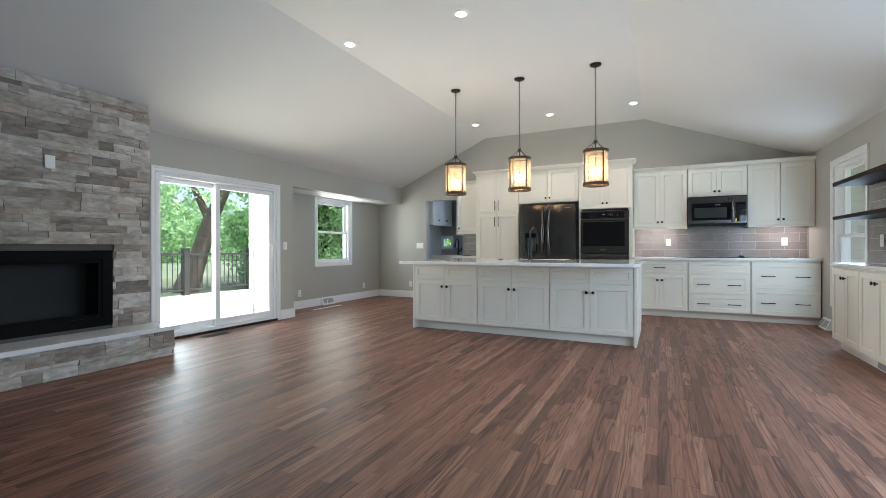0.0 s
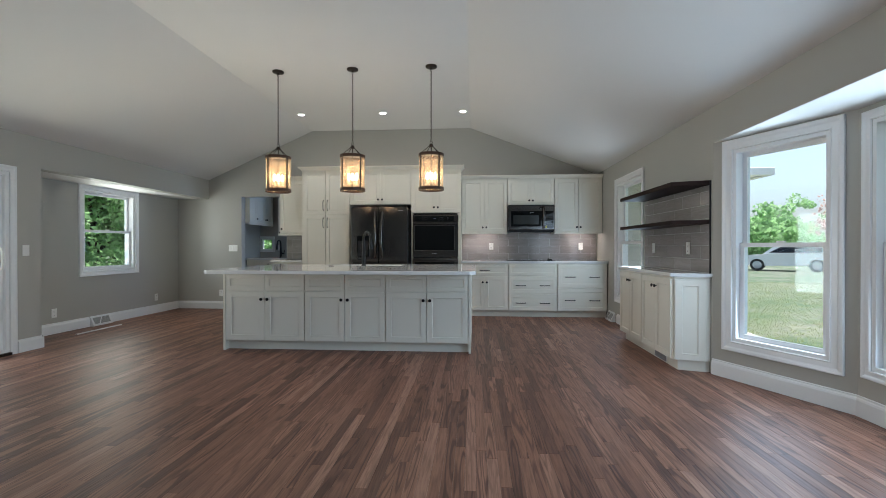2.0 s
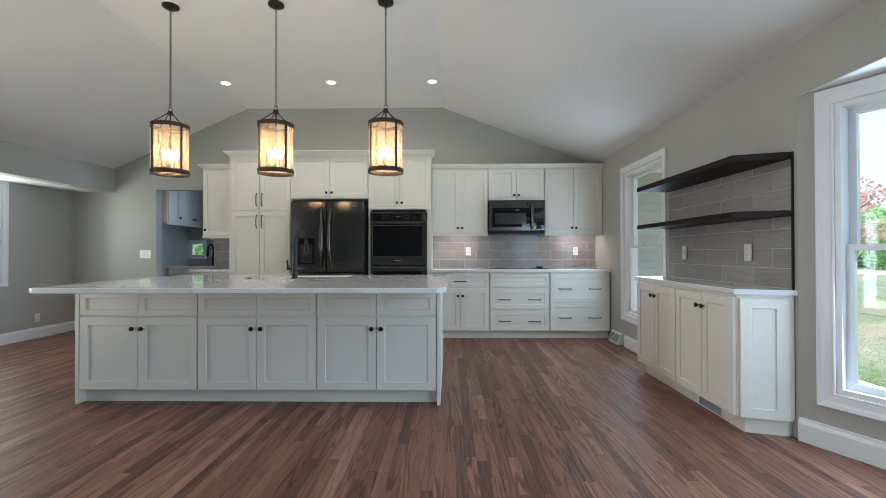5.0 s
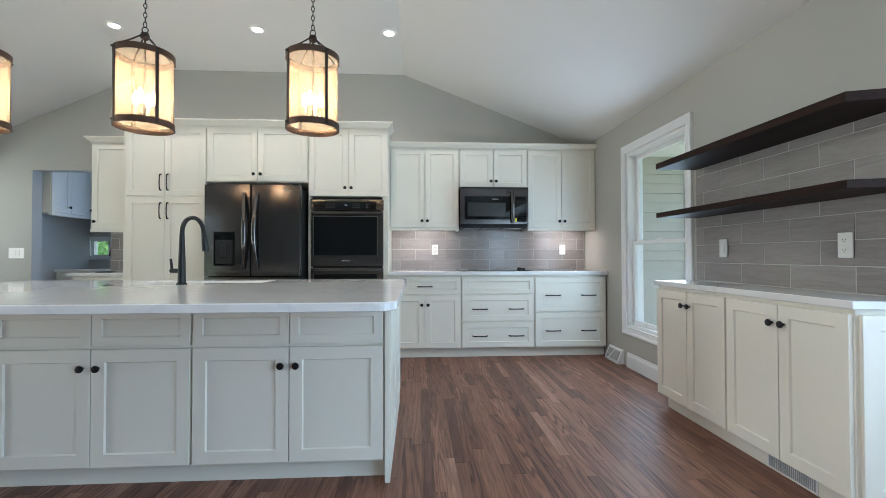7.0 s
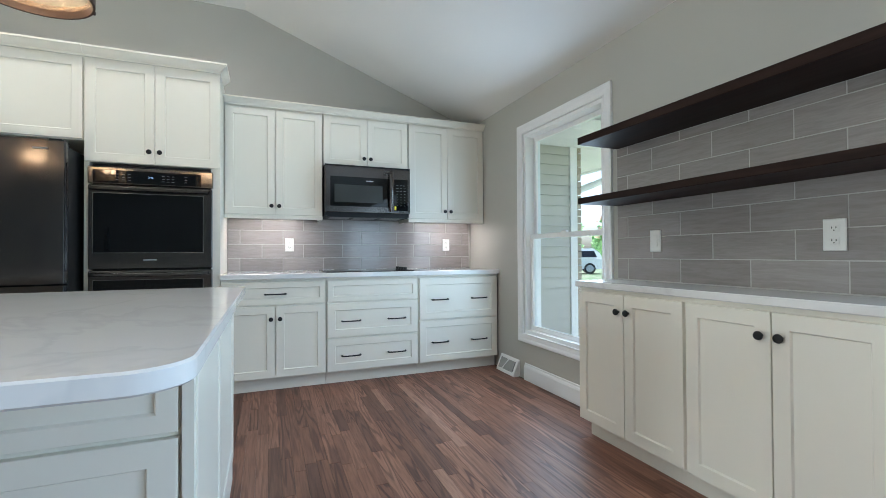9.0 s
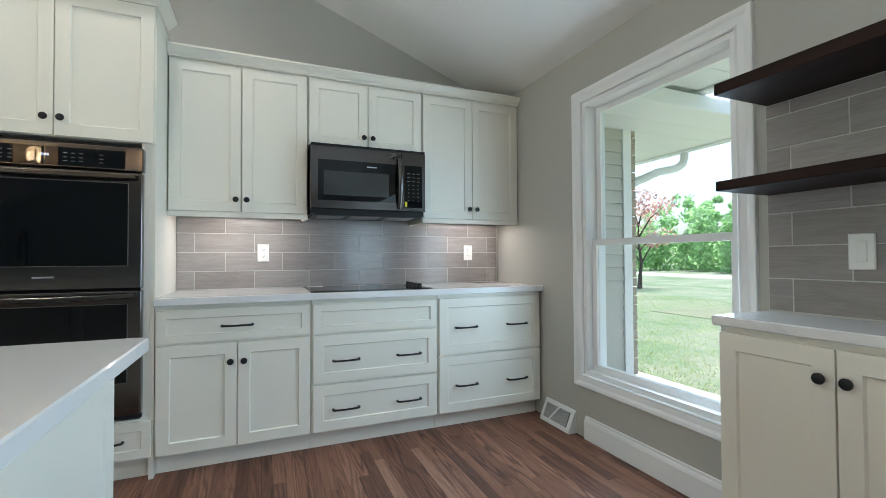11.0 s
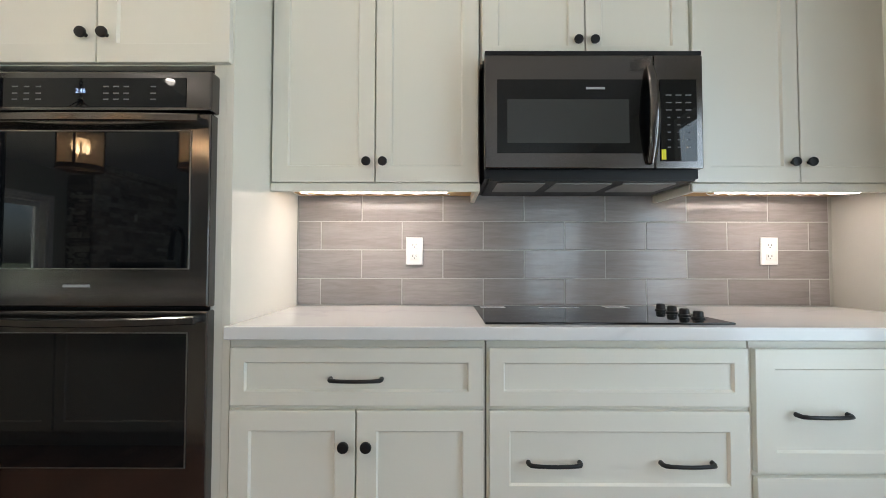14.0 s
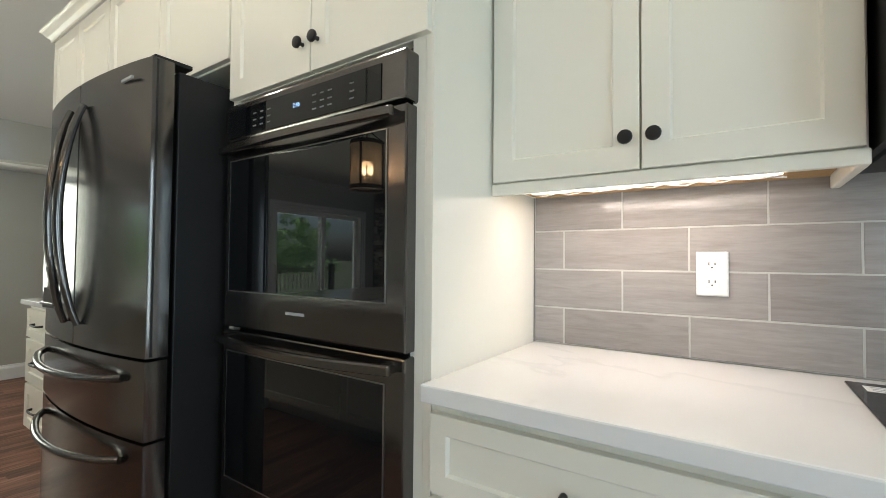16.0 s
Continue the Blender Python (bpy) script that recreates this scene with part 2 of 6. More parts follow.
def piece_random(nt):
    """A number of its own for each piece, loose or joined."""
    info, geo, add, fr = (nt.nodes.new("ShaderNode" + k) for k in ("ObjectInfo", "NewGeometry", "Math", "Math"))
    add.operation, fr.operation = 'ADD', 'FRACT'
    nt.links.new(info.outputs["Random"], add.inputs[0])
    nt.links.new(geo.outputs["Random Per Island"], add.inputs[1])
    nt.links.new(add.outputs[0], fr.inputs[0])
    return fr.outputs[0], geo


def ramped(nt, source, stops):
    r = nt.nodes.new("ShaderNodeValToRGB")
    els = r.color_ramp.elements
    while len(els) < len(stops):
        els.new(0.5)
    for e, (p, c) in zip(els, stops):
        e.position, e.color = p, (*c, 1)
    nt.links.new(source, r.inputs[0])
    return r.outputs[0]


def pieces_material(name, stops, rough, stretch, grain, grain_dark, bump, bump_scale, rings=0.0, spec=0.5, rough_vary=0.1, grain_fac=0.5, streak=0.0, figure=0.0):
    """For planks, tiles and stones: a tone of its own per piece, with grain along the piece."""
    mt = bpy.data.materials.new(name)
    mt.use_nodes = True
    nt = mt.node_tree
    b = nt.nodes["Principled BSDF"]
    b.inputs["Specular IOR Level"].default_value = spec
    rnd, geo = piece_random(nt)
    tone = ramped(nt, rnd, stops)
    sh = nt.nodes.new("ShaderNodeVectorMath")
    sh.operation = 'MULTIPLY_ADD'
    sh.inputs[1].default_value = (1, 1, 1)
    off = nt.nodes.new("ShaderNodeMath")
    off.operation = 'MULTIPLY'
    off.inputs[1].default_value = 57.0
    nt.links.new(rnd, off.inputs[0])
    nt.links.new(geo.outputs["Position"], sh.inputs[0])
    nt.links.new(off.outputs[0], sh.inputs[2])
    mp = nt.nodes.new("ShaderNodeMapping")
    mp.inputs["Scale"].default_value = stretch
    nt.links.new(sh.outputs[0], mp.inputs["Vector"])
    n = nt.nodes.new("ShaderNodeTexNoise")
    n.inputs["Scale"].default_value, n.inputs["Detail"].default_value, n.inputs["Distortion"].default_value = grain, 5, rings
    nt.links.new(mp.outputs[0], n.inputs["Vector"])
    g = ramped(nt, n.outputs["Fac"], ((0.35, grain_dark), (0.62, (1, 1, 1))))
    mix = nt.nodes.new("ShaderNodeMix")
    mix.data_type, mix.blend_type = 'RGBA', 'MULTIPLY'
    mix.inputs["Factor"].default_value = grain_fac
    nt.links.new(tone, mix.inputs["A"])
    nt.links.new(g, mix.inputs["B"])
    out = mix.outputs["Result"]
    if streak:
        n4 = nt.nodes.new("ShaderNodeTexNoise")
        n4.inputs["Scale"].default_value, n4.inputs["Detail"].default_value = grain * 5, 4
        nt.links.new(mp.outputs[0], n4.inputs["Vector"])
        g4 = ramped(nt, n4.outputs["Fac"], ((0.36, (0.35, 0.30, 0.28)), (0.55, (1, 1, 1))))
        m4 = nt.nodes.new("ShaderNodeMix")
        m4.data_type, m4.blend_type = 'RGBA', 'MULTIPLY'
        m4.inputs["Factor"].default_value = streak
        nt.links.new(out, m4.inputs["A"])
        nt.links.new(g4, m4.inputs["B"])
        out = m4.outputs["Result"]
    if figure:
        # cathedral figure: bands of a slow, stretched noise, strong on some pieces and faint on others
        n6, mul, sn, amt = (nt.nodes.new("ShaderNode" + k) for k in ("TexNoise", "Math", "Math", "MapRange"))
        n6.inputs["Scale"].default_value, n6.inputs["Detail"].default_value, n6.inputs["Roughness"].default_value = 13, 1.5, 0.35
        nt.links.new(mp.outputs[0], n6.inputs["Vector"])
        mul.operation, sn.operation = 'MULTIPLY', 'SINE'
        mul.inputs[1].default_value = 62.0
        nt.links.new(n6.outputs["Fac"], mul.inputs[0])
        nt.links.new(mul.outputs[0], sn.inputs[0])
        g6 = ramped(nt, sn.outputs[0], ((0.1, (1.06, 1.05, 1.04)), (0.85, (0.42, 0.36, 0.34))))
        spread = nt.nodes.new("ShaderNodeMath")
        spread.operation = 'PINGPONG'
        spread.inputs[1].default_value = 0.17
        nt.links.new(rnd, spread.inputs[0])
        amt.inputs["From Min"].default_value, amt.inputs["From Max"].default_value = 0.02, 0.14
        amt.inputs["To Min"].default_value, amt.inputs["To Max"].default_value = 0.05, figure
        nt.links.new(spread.outputs[0], amt.inputs["Value"])
        m6 = nt.nodes.new("ShaderNodeMix")
        m6.data_type, m6.blend_type = 'RGBA', 'MULTIPLY'
        nt.links.new(amt.outputs[0], m6.inputs["Factor"])
        nt.links.new(out, m6.inputs["A"])
        nt.links.new(g6, m6.inputs["B"])
        out = m6.outputs["Result"]
    nt.links.new(out, b.inputs["Base Color"])
    rm = nt.nodes.new("ShaderNodeMapRange")
    rm.inputs["To Min"].default_value, rm.inputs["To Max"].default_value = rough + rough_vary, rough - rough_vary
    nt.links.new(n.outputs["Fac"], rm.inputs["Value"])
    nt.links.new(rm.outputs[0], b.inputs["Roughness"])
    n3 = nt.nodes.new("ShaderNodeTexNoise")
    n3.inputs["Scale"].default_value, n3.inputs["Detail"].default_value = bump_scale, 4
    nt.links.new(mp.outputs[0], n3.inputs["Vector"])
    bp = nt.nodes.new("ShaderNodeBump")
    bp.inputs["Strength"].default_value, bp.inputs["Distance"].default_value = bump, 0.01
    nt.links.new(n3.outputs["Fac"], bp.inputs["Height"])
    nt.links.new(bp.outputs[0], b.inputs["Normal"])
    return mt


M_PLANK = pieces_material("oak_floor", ((0.0, (0.12, 0.053, 0.035)), (0.2, (0.20, 0.092, 0.06)), (0.6, (0.265, 0.127, 0.083)), (0.88, (0.31, 0.155, 0.104)), (1.0, (0.38, 0.208, 0.146))),
                          0.45, (1, 0.06, 1), 22, (0.50, 0.44, 0.42), 0.08, 90, rings=2.4, rough_vary=0.05, grain_fac=0.4, streak=0.42, figure=0.9, spec=0.36)
M_TILE = pieces_material("grey_tile", ((0.0, (0.30, 0.276, 0.27)), (0.5, (0.335, 0.31, 0.302)), (1.0, (0.365, 0.338, 0.33))),
                         0.14, (0.5, 0.5, 4.5), 11, (0.72, 0.71, 0.70), 0.2, 6, rings=1.0, rough_vary=0.06, grain_fac=0.5, streak=0.08)
M_STONE = pieces_material("ledge_stone", ((0.0, (0.25, 0.215, 0.185)), (0.3, (0.40, 0.36, 0.31)), (0.6, (0.53, 0.49, 0.44)), (0.85, (0.66, 0.635, 0.60)), (1.0, (0.44, 0.36, 0.29))),
                          0.85, (1, 0.6, 1.4), 14, (0.5, 0.48, 0.46), 0.5, 30, rings=0.6, rough_vary=0.08, grain_fac=0.7, spec=0.3)

# ---- the room ----
XL, XR, YB, YS = -4.98, 2.04, 8.17, -2.6      # left wall, right wall, kitchen wall, wall behind
XN, YN = -5.58, 5.03                          # nook wall and the nook's near end
ZE_L, ZE_R, ZF = 2.37, 2.40, 3.24             # eaves and flat of the ceiling
RX0, RX1 = -3.02, -0.16                       # flat strip of the ceiling
Z_NOOK, Z_BAY = 2.02, 2.07
BAY = [(XR, 4.50), (2.49, 3.56), (2.49, 1.60), (XR, 0.66)]


def setting(name, bm, mat, label, category, smooth=0):
    ob = new(name, mesh_of(name, bm, mat, smooth))
    W[ob] = Vector()
    return tagged(ob, label, category, kind="structure")


def wall_along(p, q, z0, z1, thick, holes=(), out=1):
    """A wall from p to q in plan, its room face on that line, thick to its right (out=1), with holes (s0, s1, za, zb)."""
    bm = bmesh.new()
    p, q = Vector((*p, 0)), Vector((*q, 0))
    d = (q - p).normalized()
    n = Vector((d.y, -d.x, 0)) * out
    L = (q - p).length
    m = Matrix(((d.x, n.x, 0, p.x), (d.y, n.y, 0, p.y), (0, 0, 1, 0), (0, 0, 0, 1)))
    ss = sorted({0, L, *[s for h in holes for s in h[:2]]})
    for s0, s1 in zip(ss, ss[1:]):
        cut = sorted((h[2], h[3]) for h in holes if h[0] <= s0 + 1e-6 and h[1] >= s1 - 1e-6)
        z = z0
        for a, b in cut:
            if a > z + 1e-6:
                box(bm, s0, s1, 0, thick, z, a, m=m)
            z = b
        if z < z1 - 1e-6:
            box(bm, s0, s1, 0, thick, z, z1, m=m)
    return bm


# openings as (along the wall, heights)
SLIDE = (2.98, 4.69, 0.03, 1.93)
setting("wall_west", wall_along((XL, YN), (XL, YS), 0, 2.6, 0.15, [(YN - SLIDE[1], YN - SLIDE[0], SLIDE[2], SLIDE[3])]), M_WALL, "grey painted wall around the sliding door", "wall")
setting("wall_header", bx(XL - 0.15, XL, YN, YB, Z_NOOK, 2.6), M_WALL, "grey dropped header over the nook", "wall")
W2 = (6.19, 7.13, 0.79, 1.96)
setting("wall_nook", wall_along((XN, YB), (XN, YN - 0.15), 0, 2.1, 0.15, [(YB - W2[1], YB - W2[0], W2[2], W2[3])]), M_WALL, "grey painted wall of the nook", "wall")
setting("wall_nook_return", bx(XN, XL - 0.15, YN - 0.15, YN, 0, 2.1), M_WALL, "grey painted short return of the nook", "wall")
OPEN = (-4.36, -3.50, 2.06)
setting("wall_north", wall_along((XN - 0.15, YB), (XR + 0.15, YB), 0, 3.4, 0.13, [(OPEN[0] - XN + 0.15, OPEN[1] - XN + 0.15, 0, OPEN[2])], out=-1), M_WALL, "grey painted kitchen wall with a cased opening", "wall")
W3 = (6.15, 7.11, 0.39, 2.07)
setting("wall_east", wall_along((XR, BAY[0][1]), (XR, YB), 0, 2.7, 0.15, [(W3[0] - BAY[0][1], W3[1] - BAY[0][1], W3[2], W3[3])]), M_WALL, "grey painted wall with a tall window", "wall")
setting("wall_over_bay", bx(XR, XR + 0.15, BAY[3][1], BAY[0][1], Z_BAY, 2.7), M_WALL, "grey painted wall over the bay window", "wall")
setting("wall_east_near", wall_along((XR, YS), (XR, BAY[3][1]), 0, 2.7, 0.15), M_WALL, "grey painted plain wall", "wall")
setting("wall_south", bx(XL - 0.15, XR + 0.15, YS - 0.15, YS, 0, 3.4), M_WALL, "grey painted plain wall", "wall")
B0L = (Vector((*BAY[1], 0)) - Vector((*BAY[0], 0))).length
BW = (0.18, 0.885, 0.33, 1.97)
setting("wall_bay", wall_along(BAY[1], BAY[0], 0, 2.2, 0.15, [(B0L - BW[1], B0L - BW[0], BW[2], BW[3])]), M_WALL, "grey painted angled bay wall", "wall")
BF = (0.10, 1.86, 0.33, 1.97)
setting("wall_bay_front", wall_along(BAY[2], BAY[1], 0, 2.2, 0.15, [BF]), M_WALL, "grey painted front wall of the bay", "wall")
setting("wall_bay_near", wall_along(BAY[3], BAY[2], 0, 2.2, 0.15, [(BW[0], BW[1], BW[2], BW[3])]), M_WALL, "grey painted angled bay wall", "wall")

# ceilings
bm = bmesh.new()
prof = [(XL - 0.05, ZE_L - 0.05 * (ZF - ZE_L) / (RX0 - XL)), (RX0, ZF), (RX1, ZF), (XR + 0.05, ZE_R - 0.05 * (ZF - ZE_R) / (XR - RX1))]
ring = prof + [(x, z + 0.12) for x, z in prof[::-1]]
loft(bm, [[(x, YS - 0.1, z) for x, z in ring], [(x, YB + 0.05, z) for x, z in ring]])
setting("ceiling", bm, M_CEIL, "white painted vaulted ceiling with a flat middle", "ceiling")
setting("ceiling_nook", bx(XN - 0.05, XL - 0.1501, YN - 0.1, YB + 0.05, Z_NOOK, Z_NOOK + 0.1), M_CEIL, "white painted low nook ceiling", "ceiling")
bm = bmesh.new()
extrude_poly(bm, [(XR + 0.1501, BAY[0][1] - 0.02), (2.62, 3.5), (2.62, 1.62), (XR + 0.1501, BAY[3][1] + 0.02)], Z_BAY, Z_BAY + 0.1)
setting("ceiling_bay", bm, M_CEIL, "white painted flat bay ceiling", "ceiling")
# bay soffit under the wall above
setting("ceiling_bay_edge", bx(XR + 0.002, XR + 0.15, BAY[3][1] + 0.01, BAY[0][1] - 0.01, Z_BAY - 0.004, Z_BAY - 0.0005), M_CEIL, "white painted bay ceiling edge", "ceiling")

# sub-floor under the boards
bm = bmesh.new()
box(bm, XN, XR + 0.15, YS, 10.6, -0.12, -0.02)
box(bm, XR + 0.15, 2.62, 0.62, 4.5, -0.12, -0.02)
floor = setting("floor", bm, material("floor_gap", (0.03, 0.018, 0.012), 0.7), "stained oak strip floor", "floor")

# baseboards
base_ring = [(0, 0), (0.016, 0), (0.016, 0.105), (0.012, 0.118), (0.007, 0.125), (0.006, 0.137), (0, 0.14)]


def baseboard(p, q, out=1):
    bm = bmesh.new()
    p, q = Vector((*p, 0)), Vector((*q, 0))
    d = (q - p).normalized()
    n = Vector((-d.y, d.x, 0)) * out
    loft(bm, [[e + n * a + Vector((0, 0, b)) for a, b in base_ring] for e in (p, q)])
    return setting("baseboard", bm, M_TRIM, "white painted moulded baseboard", "baseboard")


baseboard((XL, YN), (XL, 4.77), 1)
baseboard((XL + 0.016, YN), (XN, YN), -1)
baseboard((XN, YN), (XN, 6.28), -1)
baseboard((XN, 6.62), (XN, YB), -1)
baseboard((XN, YB), (OPEN[0], YB), -1)
baseboard((XR, 6.10), (XR, 7.10), 1)
baseboard((XR, 7.36), (XR, 7.50), 1)
baseboard(BAY[1], BAY[0], 1)
baseboard(BAY[2], BAY[1], 1)
baseboard(BAY[3], BAY[2], 1)
baseboard((XR, YS), BAY[3], 1)
baseboard((XL, 0.55), (XL, YS), 1)
baseboard((XL, YS), (XR, YS), 1)

# ---- cabinets ----
def knob(parent, m, depth=0.028):
    """A round black knob on a face; m's -y is outwards."""
    prof = [(0.0065, 0), (0.0055, 0.004), (0.005, 0.012), (0.009, 0.0155), (0.0165, 0.018), (0.0172, 0.022), (0.0155, 0.0262), (0.008, depth)]
    return part("knob", lathe(bmesh.new(), prof, m @ pose(0, 0, 0, 90), 16), M_BLACK, parent, "black round knob", 40)


def pull(parent, m, length=0.15, upright=False):
    """A black arched bar pull, centred on m."""
    h = length / 2
    pts = [(-h, 0, 0), (-h, -0.012, 0), (-h + 0.004, -0.022, 0), (-h * 0.72, -0.027, 0), (-h * 0.35, -0.030, 0), (0, -0.031, 0), (h * 0.35, -0.030, 0), (h * 0.72, -0.027, 0), (h - 0.004, -0.022, 0), (h, -0.012, 0), (h, 0, 0)]
    if upright:
        m = m @ pose(0, 0, 0, 0, 90, 0)
    r = [0.0075, 0.007, 0.0065, 0.0058, 0.0056, 0.0056, 0.0056, 0.0058, 0.0065, 0.007, 0.0075]
    return part("pull_handle", sweep(bmesh.new(), [m @ Vector(p) for p in pts], r, 10), M_BLACK, parent, "black bar pull", 50)


def cabinet_front(cab, name, x0, x1, z0, z1, y, turn=0.0, knobs=(), pulls=(), flat=False, origin=None):
    """A shaker front between x0..x1 along a face. knobs, pulls: places along and up the front; a pull may stand upright."""
    g = 0.0025
    o = origin or (0, y)
    m = pose(o[0], o[1], 0, 0, 0, turn) @ pose(x0 + g, 0, z0 + g)
    w, h = x1 - x0 - 2 * g, z1 - z0 - 2 * g
    d = part(name, shaker(m, w, h), M_CAB, cab)
    for kx, kz in knobs:
        knob(d, pose(o[0], o[1], 0, 0, 0, turn) @ pose(kx, -0.02, kz))
    for px, pz, up in pulls:
        pull(d, pose(o[0], o[1], 0, 0, 0, turn) @ pose(px, -0.02, pz), 0.16 if up else 0.15, up)
    return d


FY = 7.57          # cabinet boxes' front on the kitchen wall; doors stand 20 mm proud


def kitchen_base(x0, x1, kind, label):
    cab = thing("base_cabinet", ((x0 + x1) / 2, FY, 0), label, "cabinet", "base cabinets under the kitchen counter")
    bm = bx(x0 + 0.001, x1 - 0.001, FY, YB - 0.02, 0.105, 0.871)
    part("body", bm, M_CAB, cab)
    part("toe_kick", bx(x0, x1, FY + 0.055, FY + 0.07, 0.0, 0.105), M_CAB, cab)
    a, b = x0 + 0.006, x1 - 0.006
    mid = (a + b) / 2
    if kind == "doors":
        cabinet_front(cab, "drawer_front", a, b, 0.673, 0.848, FY, pulls=[(mid, 0.755, False)])
        cabinet_front(cab, "door", a, mid, 0.108, 0.664, FY, knobs=[(mid - 0.033, 0.563)])
        cabinet_front(cab, "door", mid, b, 0.108, 0.664, FY, knobs=[(mid + 0.033, 0.563)])
    elif kind == "three":
        cabinet_front(cab, "drawer_front", a, b, 0.673, 0.848, FY)
        for z0, z1 in ((0.385, 0.664), (0.108, 0.376)):
            cabinet_front(cab, "drawer_front", a, b, z0, z1, FY, pulls=[(a + 0.191, (z0 + z1) / 2 - 0.01, False), (b - 0.191, (z0 + z1) / 2 - 0.01, False)])
    else:
        for z0, z1 in ((0.482, 0.848), (0.106, 0.473)):
            cabinet_front(cab, "drawer_front", a, b, z0, z1, FY, pulls=[(a + 0.193, (z0 + z1) / 2 - 0.01, False), (b - 0.193, (z0 + z1) / 2 - 0.01, False)])
    return cab


kitchen_base(-0.303, 0.462, "doors", "white shaker base cabinet with one drawer over two doors")
kitchen_base(0.464, 1.245, "three", "white shaker base cabinet with three wide drawers under the cooktop")
kitchen_base(1.247, 2.03, "two", "white shaker base cabinet with two deep drawers")
solo("countertop", bx(-0.304, XR - 0.002, FY - 0.045, YB - 0.012, 0.872, 0.912, 0.004), M_QUARTZ, "white quartz countertop along the kitchen wall", "countertop")


def crown(parent, pts, z, out=0.05, high=0.065):
    """A crown moulding along a plan line, to the left-hand outside."""
    prof = [(0, 0), (0.006, 0), (0.006, 0.012), (out * 0.45, high * 0.4), (out * 0.85, high * 0.75), (out, high * 0.82), (out, high), (0, high)]
    bm = bmesh.new()
    vs = [Vector((*p, 0)) for p in pts]
    rings = []
    for i, p in enumerate(vs):
        ns = []
        if i > 0:
            d = (p - vs[i - 1]).normalized()
            ns.append(Vector((d.y, -d.x, 0)))
        if i < len(vs) - 1:
            d = (vs[i + 1] - p).normalized()
            ns.append(Vector((d.y, -d.x, 0)))
        n = sum(ns, Vector()).normalized()
        n = n / max(0.3, n.dot(ns[0]))
        rings.append([p + n * a + Vector((0, 0, z + b)) for a, b in prof])
    loft(bm, rings)
    return part("crown_moulding", bm, M_CAB, parent)


UY = 7.865


def upper(x0, x1, z0, z1, label, side_rail=None, leds=True, crown_pts=None):
    cab = thing("wall_cabinet", ((x0 + x1) / 2, YB - 0.01, z0), label, "cabinet", "wall cabinets over the kitchen counter")
    part("body", bx(x0 + 0.001, x1 - 0.001, UY, YB - 0.012, z0, z1 - 0.001), M_CAB, cab)
    mid = (x0 + x1) / 2
    for a, b, k in ((x0 + 0.004, mid, mid - 0.03), (mid, x1 - 0.004, mid + 0.03)):
        cabinet_front(cab, "door", a, b, z0, z1 - 0.024, UY, knobs=[(k, z0 + 0.075)])
    if leds:
        part("light_rail", bx(x0, x1, UY - 0.015, UY + 0.004, z0 - 0.032, z0 - 0.001, 0.003), M_CAB, cab)
        if side_rail is not None:
            part("light_rail", bx(side_rail - 0.009, side_rail + 0.009, UY + 0.005, YB - 0.012, z0 - 0.032, z0 - 0.001, 0.003), M_CAB, cab)
        part("underside", bx(x0 + 0.02, x1 - 0.02, UY + 0.03, YB - 0.03, z0 - 0.004, z0 - 0.0005), M_PINE, cab, "raw wood underside")
    if crown_pts:
        crown(cab, crown_pts, z1 - 0.018, 0.05, 0.06)
    return cab


Z_UP, Z_UT = 1.392, 2.302
upper(-0.303, 0.470, Z_UP, Z_UT, "tall white two-door shaker wall cabinet", 0.462, crown_pts=[(-0.303, UY - 0.02), (0.4695, UY - 0.02)])
upper(0.472, 1.248, 1.842, Z_UT, "short white two-door shaker cabinet above the microwave", leds=False, crown_pts=[(0.4705, UY - 0.02), (1.2495, UY - 0.02)])
upper(1.250, 2.038, Z_UP, Z_UT, "tall white two-door shaker wall cabinet beside the window wall", 1.258, crown_pts=[(1.2505, UY - 0.02), (2.038, UY - 0.02)])

M_LED = glow("led_strip", (1.0, 0.90, 0.86), 4.0)
for x0, x1 in ((-0.24, 0.36), (1.40, 1.98)):
    strip = thing("under_cabinet_light", ((x0 + x1) / 2, UY + 0.10, Z_UP - 0.004), "white glowing light strip under the wall cabinet", "light", "under-cabinet lights")
    part("housing", bx(x0, x1, UY + 0.085, UY + 0.115, Z_UP - 0.012, Z_UP - 0.004), M_PLATE, strip)
    part("diffuser", bx(x0 + 0.01, x1 - 0.01, UY + 0.088, UY + 0.112, Z_UP - 0.018, Z_UP - 0.012, 0.002), M_LED, strip, "glowing diffuser")
    lamp("strip_lamp", 'AREA', 0.28, look(((x0 + x1) / 2, UY + 0.10, Z_UP - 0.022), ((x0 + x1) / 2, UY + 0.13, 0.9)), (1.0, 0.92, 0.90), size=((x1 - x0) * 0.62, 0.03))
    wire = [(x0 + (x1 - x0) * i / 24, UY + 0.15 + 0.012 * math.sin(i * 1.7), Z_UP - 0.012 - 0.006 * math.sin(i * 1.1) ** 2) for i in range(25)]
    part("cord", sweep(bmesh.new(), wire, 0.0022, 6), M_PLATE, strip, "thin white cord", 60)

# tall units: pantry, over-fridge, oven tower
TZ = 2.412
PX0, PX1, OX0, OX1 = -2.975, -2.155, -1.128, -0.305


def tall(name, x0, x1, label):
    return thing(name, ((x0 + x1) / 2, FY, 0), label, "cabinet", "tall white cabinets")


pantry = tall("pantry_cabinet", PX0, PX1, "tall white shaker pantry cabinet with black bar pulls")
part("body", bx(PX0, PX1, FY, YB - 0.01, 0.105, TZ), M_CAB, pantry)
part("toe_kick", bx(PX0, PX1, FY + 0.055, FY + 0.07, 0, 0.105), M_CAB, pantry)
mid = (PX0 + PX1) / 2
